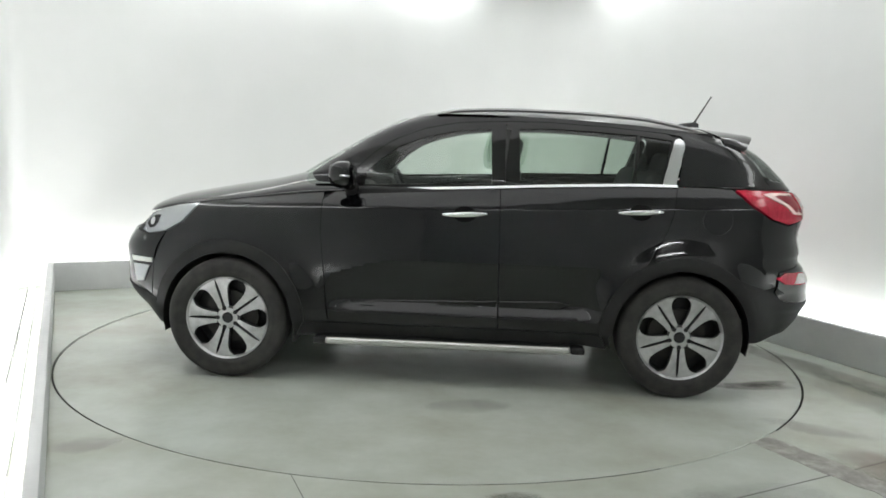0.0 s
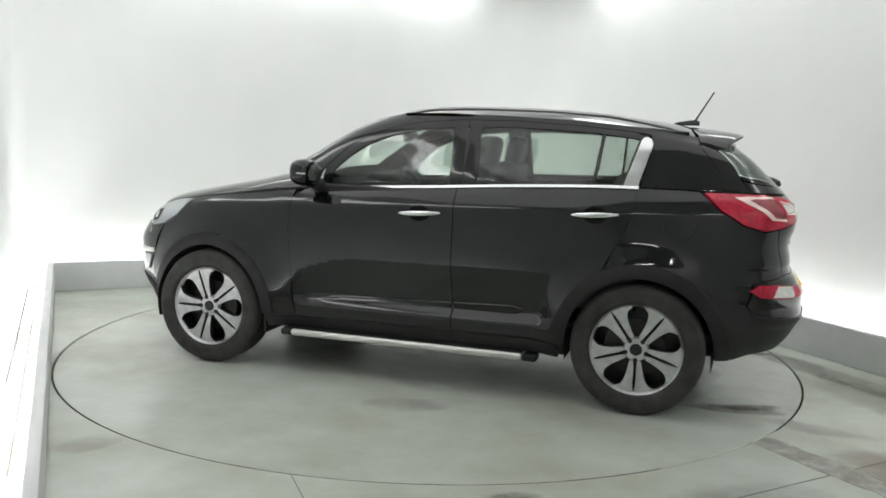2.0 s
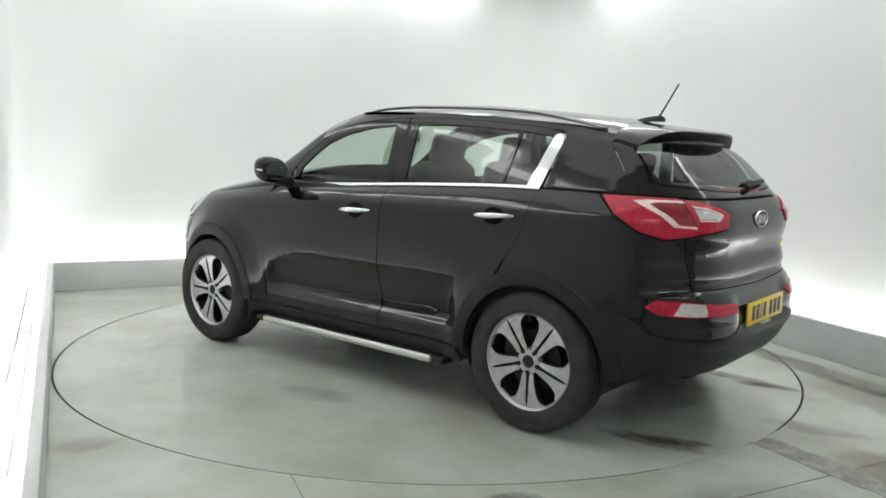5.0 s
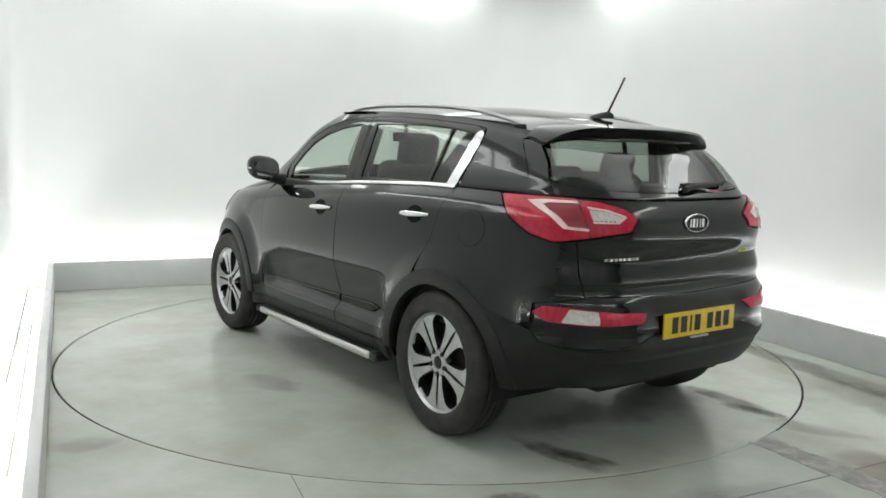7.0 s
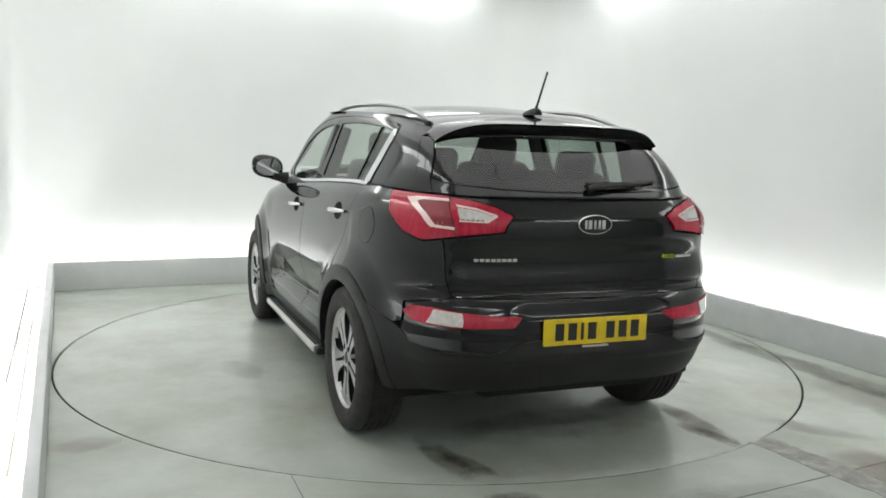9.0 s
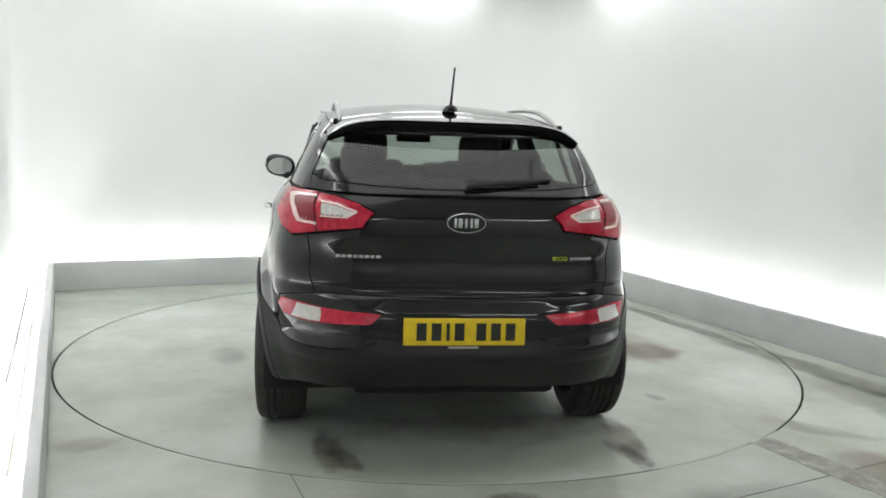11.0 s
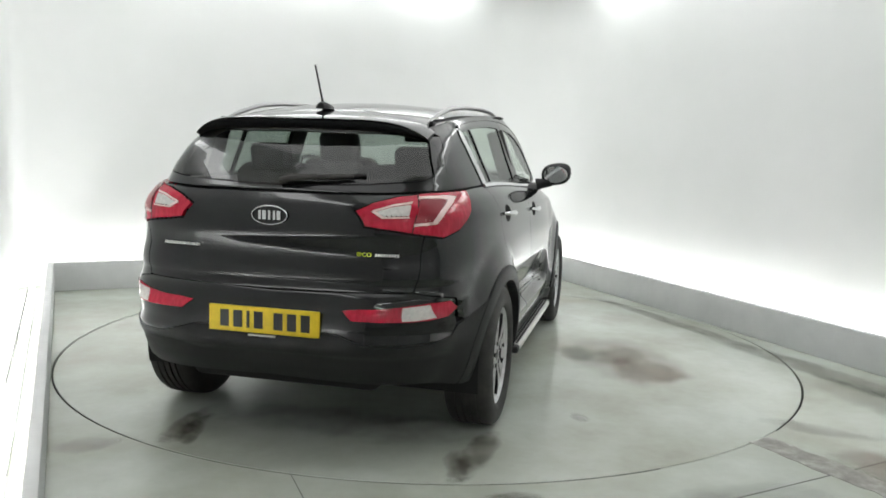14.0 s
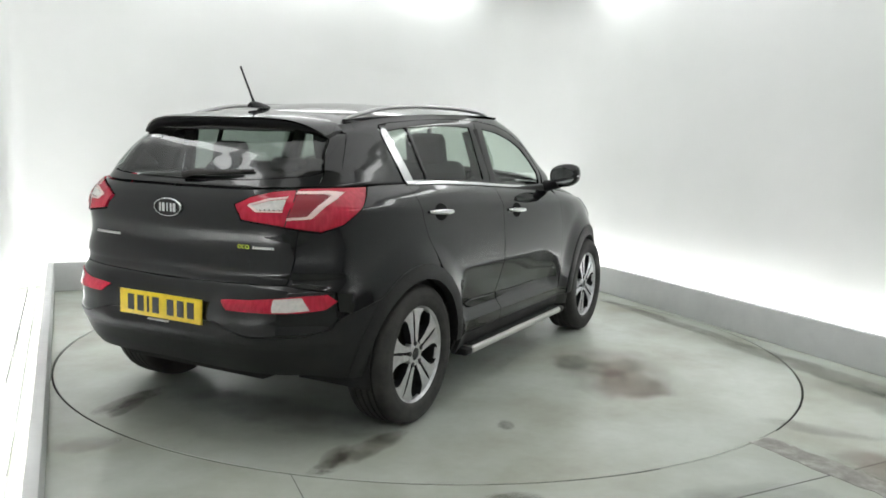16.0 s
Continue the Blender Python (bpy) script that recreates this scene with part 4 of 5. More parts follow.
        div = [(-1.040, 1.222), (-1.070, 1.506), (-1.052, 1.506), (-1.022, 1.222)]
        skin("glass_divider", up, side_poly(up, div), M["piano"], car, side=sg, lift=-0.003, depth=0.02, gap=0, label="thin black window divider")
        chrome = [(-1.192, 1.222), (-1.263, 1.462), (-1.275, 1.482), (-1.297, 1.488), (-1.320, 1.475), (-1.327, 1.450), (-1.270, 1.222)]
        skin("pillar_trim", up, side_poly(up, chrome), M["chrome"], car, side=sg, lift=0.005, depth=0.012, gap=0, label="bright chrome rear pillar trim")
        bm = bmesh.new()
        pts = []
        for x in np.linspace(0.60, -1.275, 40):
            z = lo.z1(x)
            p = lo.at(lo.side(x, z), z)
            pts.append([bm.verts.new((p.x, (p.y + o) * sg, z + h)) for o, h in ((-0.004, -0.009), (0.013, -0.008), (0.0145, -0.005), (0.005, 0.008), (0.003, 0.0095), (-0.006, 0.0095))])
        for a, b in zip(pts, pts[1:]):
            for j in range(6):
                bm.faces.new((a[j], b[j], b[(j + 1) % 6], a[(j + 1) % 6]))
        bm.faces.new(pts[0])
        bm.faces.new(pts[-1][::-1])
        bmesh.ops.recalc_face_normals(bm, faces=bm.faces)
        part("belt_trim", bm, M["chrome"], car, "thin bright chrome belt line")
        # rear corner glass band beside the tailgate window
        band = [S(up, -1.6906, 1.30), S(up, -1.6306, 1.38), S(up, -1.5656, 1.454), R(up, 0.575, 1.45), R(up, 0.62, 1.36), R(up, 0.655, 1.27), R(up, 0.66, 1.212), S(up, -1.7406, 1.211)]
        skin("rear_corner_panel", up, band, M["piano"], car, side=sg, lift=0.0, depth=0.012, gap=0.0002, label="gloss black corner beside the rear window")
    rg = [R(up, 0, 1.225), R(up, 0, 1.475), R(up, 0.30, 1.470), R(up, 0.567, 1.452), R(up, 0.612, 1.36), R(up, 0.648, 1.275), R(up, 0.62, 1.258), R(up, 0.40, 1.236), R(up, 0.2, 1.227)]
    skin("rear_window", up, rg, M["glass_gate"], car, cross=True, depth=0, lift=0.001, gap=0.001, keep=[True, True] + [False] * 7, label="tinted tailgate window").visible_shadow = False
    rl = [R(up, 0, 1.198), R(up, 0, 1.222), R(up, 0.2, 1.224), R(up, 0.40, 1.233), R(up, 0.62, 1.255), R(up, 0.652, 1.272), R(up, 0.66, 1.212), R(up, 0.4, 1.200)]
    skin("window_ledge", up, rl, M["paint"], car, cross=True, depth=0.01, keep=[True, True] + [False] * 6, gap=0.001, label="glossy black ledge below the rear window")
    ue = ARCS[id(up)][-1]
    for sg in (1, -1):
        ws = [(ue, 1.205), (ue, 1.545), F(up, 0.3, 1.545), S(up, 0.275, 1.536), S(up, 0.388, 1.488), S(up, 0.513, 1.428), S(up, 0.638, 1.358), S(up, 0.768, 1.278), S(up, 0.863, 1.215), F(up, 0.4, 1.205)]
        skin("windscreen", up, ws, M["glass"], car, side=sg, depth=0, lift=0.0, gap=0, label="green-tinted windscreen").visible_shadow = False

    # roof
    bm = bmesh.new()
    rows = []
    for k in range(61):
        phi = -math.pi / 2 + 0.03 + (math.pi - 0.06) * k / 60
        x0, y0 = up.flat(phi, 1.0)
        z = up.z1(x0)
        row = []
        for j in range(29):
            u = math.sin((-1 + 2 * j / 28) * math.pi / 2)
            crown = 0.060 * (1 - abs(u) ** 2.2) * min(1, y0 / 0.55) * smooth(-1.85, -1.45, x0)
            row.append(bm.verts.new((x0, y0 * u, z + crown)))
        rows.append(row)
    for a, b in zip(rows, rows[1:]):
        for j in range(28):
            bm.faces.new((a[j], a[j + 1], b[j + 1], b[j])).normal_flip()
    part("roof", bm, M["paint"], car, "glossy black roof")
    bm = bmesh.new()
    rows = []
    for k in range(25):
        x0 = -1.55 + 1.75 * k / 24
        z = up.z1(x0)
        rows.append([bm.verts.new((x0, 0.58 * (-1 + 2 * j / 12), z - 0.015 + 0.05 * (1 - abs(-1 + 2 * j / 12) ** 2.2))) for j in range(13)])
    for a, b in zip(rows, rows[1:]):
        for j in range(12):
            bm.faces.new((a[j], a[j + 1], b[j + 1], b[j]))
    part("headlining", bm, M["liner"], car, "dark cloth headlining")
    build_trim(car, tg)
    build_wheels(car)
    build_interior(car)
    return car


def frame_ring(car, name, wrap, outer, inner, sg):
    """A window surround: a band between the pane and the outer outline."""
    cx, cz = sum(p[0] for p in inner) / len(inner), sum(p[1] for p in inner) / len(inner)

    def reach(poly, a):
        dx, dz, best = math.cos(a), math.sin(a), 0.0
        for p, q in zip(poly, poly[1:] + poly[:1]):
            ex, ez = q[0] - p[0], q[1] - p[1]
            det = ex * dz - ez * dx
            if abs(det) < 1e-12:
                continue
            u = ((cx - p[0]) * dz - (cz - p[1]) * dx) / det
            if -1e-9 <= u <= 1 + 1e-9:
                t = (p[0] + u * ex - cx) * dx + (p[1] + u * ez - cz) * dz
                best = max(best, t)
        return best

    angles = sorted({round(2 * math.pi * k / 72, 6) for k in range(72)} | {round(math.atan2(z - cz, x - cx) % (2 * math.pi), 6) for x, z in outer + inner})
    bm = bmesh.new()
    cols = []
    for a in angles:
        r0, r1 = reach(inner, a), reach(outer, a)
        col = []
        for f, lift in ((0.0, -0.014), (0.0, -0.003), (0.25, -0.002), (0.5, -0.002), (0.75, -0.002), (1.0, -0.002), (1.0, -0.012)):
            r = r0 + (r1 - r0) * f
            x, z = cx + r * math.cos(a), cz + r * math.sin(a)
            ph = wrap.side(x, z)
            q = wrap.at(ph, z) + wrap.normal(ph, z) * lift
            col.append(bm.verts.new((q.x, q.y * sg, q.z)))
        cols.append(col)
    for a, b in zip(cols, cols[1:] + cols[:1]):
        for k in range(6):
            bm.faces.new((a[k], a[k + 1], b[k + 1], b[k]))
    bmesh.ops.recalc_face_normals(bm, faces=bm.faces)
    return part(name, bm, M["piano"], car, "gloss black window surround")


def build_trim(car, tailgate):
    lo, up = LOWER, UPPER
    # roof spoiler
    bm = bmesh.new()
    n = 36
    rows = []
    for k in range(n + 1):
        u = math.sin((-1 + 2 * k / n) * math.pi / 2)
        y = 0.590 * u
        drop = 0.080 * abs(u) ** 6
        tail = -1.808 + 0.105 * abs(u) ** 3.4
        thick = 1 - 0.55 * abs(u) ** 5
        zt = 1.521 - drop
        front = -1.50 - 0.07 * abs(u) ** 2
        zf = up.z1(front) + 0.060 * (1 - min(1, abs(y) / 0.60) ** 2.2) * smooth(-1.85, -1.45, front) + 0.003
        zf = min(zf, zt + 0.03 + 0.03 * (1 - abs(u)))
        prof = [(front, zf), (front * 0.65 + tail * 0.35, zf * 0.62 + zt * 0.38 + 0.006), (tail + 0.03, zt + 0.007), (tail, zt - 0.001), (tail + 0.004, zt - 0.010 * thick), (tail + 0.040, zt - 0.036 * thick), (tail + 0.080, zt - 0.064 * thick), (front + 0.03, zf - 0.06)]
        rows.append([bm.verts.new((x, y, z)) for x, z in prof])
    for a, b in zip(rows, rows[1:]):
        for j in range(len(a) - 1):
            bm.faces.new((a[j], b[j], b[j + 1], a[j + 1])).material_index = 1 if j > 3 else 0
    bm.faces.new(rows[0])
    bm.faces.new(rows[-1][::-1])
    bmesh.ops.recalc_face_normals(bm, faces=bm.faces)
    part("roof_spoiler", bm, [M["paint"], M["plastic"]], car, "glossy black roof spoiler")
    # roof rails
    for sg in (1, -1):
        pts = []
        for k in range(29):
            t = k / 28
            x = 0.22 - 1.72 * t
            lift = 0.030 * min(1, math.sin(math.pi * t) * (2.6 if t < 0.5 else 1.5)) ** 0.9 - 0.004
            pts.append((x, sg * (0.565 - 0.03 * t), up.z1(x) + 0.017 + lift))
        bm = bmesh.new()
        tube(bm, pts, [0.004 + 0.0075 * min(1, math.sin(math.pi * k / 28) * 4) for k in range(29)], 10, 1.2)
        rail = part("roof_rail", bm, M["rail"], car, "satin silver roof rail")
        for x in (0.18, -1.46):
            bm = bmesh.new()
            z = up.z1(x)
            box(bm, (x - 0.05, sg * 0.553 - 0.010, z - 0.012), (x + 0.05, sg * 0.553 + 0.010, z + 0.014), None, 0.005)
            part("rail_foot", bm, M["plastic"], rail, "black rail foot")
    # aerial
    bm = bmesh.new()
    prof = [(-1.40, 0.012, 1.588), (-1.44, 0.030, 1.598), (-1.49, 0.036, 1.606), (-1.53, 0.034, 1.610), (-1.55, 0.018, 1.600)]
    rings = []
    for x, r, z in prof:
        rings.append([bm.verts.new((x, r * math.cos(2 * math.pi * k / 14), 1.575 + (z - 1.575) * max(0, math.sin(2 * math.pi * k / 14)))) for k in range(14)])
    for a, b in zip(rings, rings[1:]):
        for k in range(14):
            bm.faces.new((a[k], a[(k + 1) % 14], b[(k + 1) % 14], b[k]))
    bm.faces.new(rings[0])
    bm.faces.new(rings[-1][::-1])
    bmesh.ops.recalc_face_normals(bm, faces=bm.faces)
    ae = part("aerial", bm, M["plastic"], car, "black roof aerial base")
    bm = bmesh.new()
    tube(bm, [(-1.52, 0, 1.60), (-1.535, 0, 1.625), (-1.61, 0, 1.755), (-1.622, 0, 1.776)], [0.008, 0.0055, 0.0045, 0.005], 8)
    part("mast", bm, M["plastic"], ae, "thin black raked mast")
    # number plate with plain bars
    bm = bmesh.new()
    px = lo.at(lo.rear(0.001, 0.635), 0.635).x - 0.012
    box(bm, (px - 0.005, -0.26, 0.578), (px + 0.006, 0.26, 0.694), None, 0.003)
    np_ = part("number_plate", bm, M["plate"], car, "yellow rear number plate with black bars")
    y = 0.205
    for k in range(7):
        bm = bmesh.new()
        wid = 0.042 if k != 2 else 0.014
        box(bm, (px - 0.0065, y - wid, 0.599), (px - 0.004, y, 0.674), None, 0.0)
        part("plate_bar", bm, M["ink"], np_, "", False)
        y -= wid + 0.021 + (0.030 if k == 3 else 0)
    bm = bmesh.new()
    box(bm, (px - 0.014, -0.06, 0.566), (px + 0.01, 0.07, 0.574), None, 0.003)
    part("plate_lip", bm, M["satin"], np_, "small bright lip below the plate")

    # badge
    def on_gate(yy, zz):
        ph = lo.rear(abs(yy), zz)
        p = lo.at(ph, zz)
        return Vector((p.x, yy, zz))

    bm = bmesh.new()
    c = on_gate(0, 1.092)
    m = Matrix.Translation((c.x - 0.001, 0, 1.092)) @ Matrix(((0, 0, -1, 0), (-1, 0, 0, 0), (0, 1, 0, 0), (0, 0, 0, 1)))
    n = 40
    rings = []
    for a, h in ((1.0, 0.0), (1.0, 0.006), (0.95, 0.010), (0.88, 0.010), (0.84, 0.005)):
        rings.append([bm.verts.new(m @ Vector(((0.086 - 0.043 * (1 - a)) * math.cos(2 * math.pi * k / n) * (1 if a > 0.99 else 1), (0.044 - 0.043 * (1 - a)) * math.sin(2 * math.pi * k / n), h))) for k in range(n)])
    for a, b in zip(rings, rings[1:]):
        for k in range(n):
            bm.faces.new((a[k], a[(k + 1) % n], b[(k + 1) % n], b[k]))
    bmesh.ops.recalc_face_normals(bm, faces=bm.faces)
    part("badge", bm, M["chrome"], tailgate, "chrome oval badge ring")
    bm = bmesh.new()
    bmesh.ops.create_circle(bm, cap_ends=True, radius=1.0, segments=40, matrix=m @ Matrix.Translation((0, 0, 0.004)) @ Matrix.Diagonal((0.08, 0.038, 1, 1)))
    part("badge_field", bm, M["piano"], tailgate, "black badge field", False)
    bm = bmesh.new()
    for y0, wd in ((-0.052, 0.012), (-0.034, 0.018), (-0.006, 0.011), (0.016, 0.012), (0.034, 0.018)):
        box(bm, (y0, -0.020, 0.004), (y0 + wd, 0.020, 0.0085), m, 0.001)
    part("badge_bars", bm, M["chrome"], tailgate, "plain chrome bars on the badge")
    # model script as plain bars, lime mark, thin strip
    bm = bmesh.new()
    y = 0.545
    for k in range(8):
        p = on_gate(y - 0.01, 0.94)
        box(bm, (p.x - 0.0035, y - 0.019, 0.934), (p.x + 0.002, y, 0.946), None, 0.001)
        y -= 0.0243
    part("model_script", bm, M["satin"], tailgate, "small silver lettering shown as bars")
    txt = bpy.data.curves.new("mark", "FONT")
    txt.body, txt.size, txt.extrude, txt.align_x = "eco", 0.052, 0.0012, "LEFT"
    tob = new("mark", txt)
    dg = bpy.context.evaluated_depsgraph_get()
    me = bpy.data.meshes.new_from_object(tob.evaluated_get(dg))
    bpy.data.objects.remove(tob)
    me.materials.clear()
    me.materials.append(M["lime"])
    p = on_gate(0.43, 0.94)
    ob = new("lime_mark", me)
    ob.parent = tailgate
    ob["label"] = "small lime green letters"
    ob.matrix_basis = Matrix.Translation((p.x - 0.004, -0.388, 0.932)) @ Matrix(((0, 0, -1, 0), (-1, 0, 0, 0), (0, 1, 0, 0), (0, 0, 0, 1))) @ Matrix.Diagonal((0.92, 0.75, 1, 1))
    bm = bmesh.new()
    for k in range(9):
        yy = -0.470 - k * 0.0115
        p = on_gate(yy, 0.94)
        box(bm, (p.x - 0.003, yy - 0.009, 0.933), (p.x + 0.001, yy, 0.945), None, 0.001)
    part("silver_strip", bm, M["satin"], tailgate, "thin silver lettering shown as bars")
    # rear wiper
    bm = bmesh.new()

    def gp(yy, zz, off):
        ph = up.rear(max(0.001, abs(yy)), zz)
        p, nn = up.at(ph, zz), up.normal(ph, zz)
        return (p.x + nn.x * off - 0.0, yy, zz + nn.z * off)

    tube(bm, [gp(-0.01, 1.230, 0.014), gp(-0.06, 1.236, 0.022), gp(-0.20, 1.247, 0.020), gp(-0.34, 1.256, 0.017)], [0.017, 0.014, 0.009, 0.006], 8)
    wp = part("rear_wiper", bm, M["rubber"], car, "black rear wiper arm")
    bm = bmesh.new()
    tube(bm, [gp(-0.02, 1.256, 0.010), gp(-0.14, 1.257, 0.010), gp(-0.28, 1.262, 0.010), gp(-0.39, 1.268, 0.010)], 0.007, 6)
    part("wiper_blade", bm, M["rubber"], wp)
    # door mirrors
    for sg in (1, -1):
        bm = bmesh.new()
        n1, n2 = 20, 12
        rings = []
        for i in range(n1 + 1):
            a = math.pi * i / n1
            ring = []
            for j in range(n2 * 2):
                b = 2 * math.pi * j / (n2 * 2)
                sx, sy, sz = math.cos(a), math.sin(a) * math.cos(b), math.sin(a) * math.sin(b)
                k = lambda q, e: math.copysign(abs(q) ** e, q)
                x = 0.612 + (0.098 if sx > 0 else 0.047) * k(sx, 0.8)
                yy = 0.938 + 0.106 * k(sy, 0.8)
                z = 1.224 + 0.080 * k(sz, 0.72) - 0.012 * (0.940 - yy) / 0.1
                ring.append(bm.verts.new((x, sg * yy, z)))
            rings.append(ring)
        for a, b in zip(rings, rings[1:]):
            for j in range(n2 * 2):
                bm.faces.new((a[j], a[(j + 1) % (n2 * 2)], b[(j + 1) % (n2 * 2)], b[j]))
        bmesh.ops.remove_doubles(bm, verts=bm.verts, dist=1e-4)
        bmesh.ops.recalc_face_normals(bm, faces=bm.faces)
        dm = part("door_mirror", bm, M["paint"], car, "glossy black door mirror")
        bm = bmesh.new()
        bmesh.ops.create_circle(bm, cap_ends=True, radius=1, segments=28, matrix=Matrix.Translation((0.5635, sg * 0.938, 1.222)) @ Matrix(((0, 0, -1, 0), (1, 0, 0, 0), (0, 1, 0, 0), (0, 0, 0, 1))) @ Matrix.Diagonal((0.086, 0.059, 1, 1)))
        part("mirror_glass", bm, M["mirror"], dm, "silvered mirror glass", False)
        bm = bmesh.new()
        tube(bm, [(0.577, sg * 1.038, 1.224), (0.612, sg * 1.044, 1.226), (0.655, sg * 1.028, 1.226), (0.692, sg * 0.988, 1.226), (0.708, sg * 0.94, 1.225), (0.700, sg * 0.88, 1.224)], 0.006, 8)
        part("mirror_strip", bm, M["chrome"], dm, "bright repeater strip")
        bm = bmesh.new()
        tube(bm, [(0.60, sg * 0.90, 1.175), (0.605, sg * 0.85, 1.155), (0.605, sg * 0.80, 1.145)], [0.042, 0.036, 0.045], 10)
        part("mirror_arm", bm, M["plastic"], dm, "black mirror arm")
    # side steps
    for sg in (1, -1):
        bm = bmesh.new()
        box(bm, (-0.705, sg * 0.865 - 0.055, 0.232), (0.732, sg * 0.865 + 0.055, 0.276), None, 0.020, 5)
        st = part("side_step", bm, M["satin"], car, "brushed silver side step")
        bm = bmesh.new()
        for k in range(4):
            yy = sg * (0.835 + k * 0.02)
            box(bm, (-0.70, yy - 0.006, 0.276), (0.725, yy + 0.006, 0.280), None, 0.0)
        part("step_tread", bm, M["plastic"], st, "black rubber tread strips", False)
        for xe in (-0.745, 0.762):
            bm = bmesh.new()
            box(bm, (xe - 0.04, sg * 0.86 - 0.055, 0.232), (xe + 0.04, sg * 0.86 + 0.05, 0.272), None, 0.012, 3)
            part("step_end", bm, M["plastic"], st, "black end cap")
        # mud flaps
        for x in (0.925,):
            bm = bmesh.new()
            box(bm, (x - 0.007, sg * 0.78 - 0.10, 0.225 if x > 0 else 0.285), (x + 0.007, sg * 0.78 + 0.10, 0.42), None, 0.004)
            part("mud_flap", bm, M["rubber"], car, "black mud flap")
        bm = bmesh.new()
        box(bm, (1.655, sg * 0.78 - 0.09, 0.255), (1.672, sg * 0.78 + 0.09, 0.40), None, 0.005)
        part("air_deflector", bm, M["rubber"], car, "black rubber flap ahead of the wheel")
        # wheel housings
        for h in HUBS:
            bm = bmesh.new()
            ring = []
            for yy in (0.45, 0.60, 0.75, 0.868):
                ring.append([bm.verts.new((h + 0.398 * math.cos(math.pi * (k / 24 * 1.16 - 0.08)), sg * yy, HUB_Z + 0.398 * math.sin(math.pi * (k / 24 * 1.16 - 0.08)))) for k in range(25)])
            for a, b in zip(ring, ring[1:]):
                for k in range(24):
                    bm.faces.new((a[k], a[k + 1], b[k + 1], b[k]))
            bm.faces.new(ring[0])
            part("wheel_housing", bm, M["gap"], car, "dark wheel housing")
    # underbody
    bm = bmesh.new()
    box(bm, (-0.93, -0.80, 0.26), (0.93, 0.80, 0.40), None, 0.02)
    box(bm, (0.90, -0.46, 0.24), (1.95, 0.46, 0.62), None, 0.04)
    box(bm, (-1.98, -0.46, 0.30), (-0.90, 0.46, 0.60), None, 0.04)
    part("underbody", bm, M["gap"], car, "dark underbody")


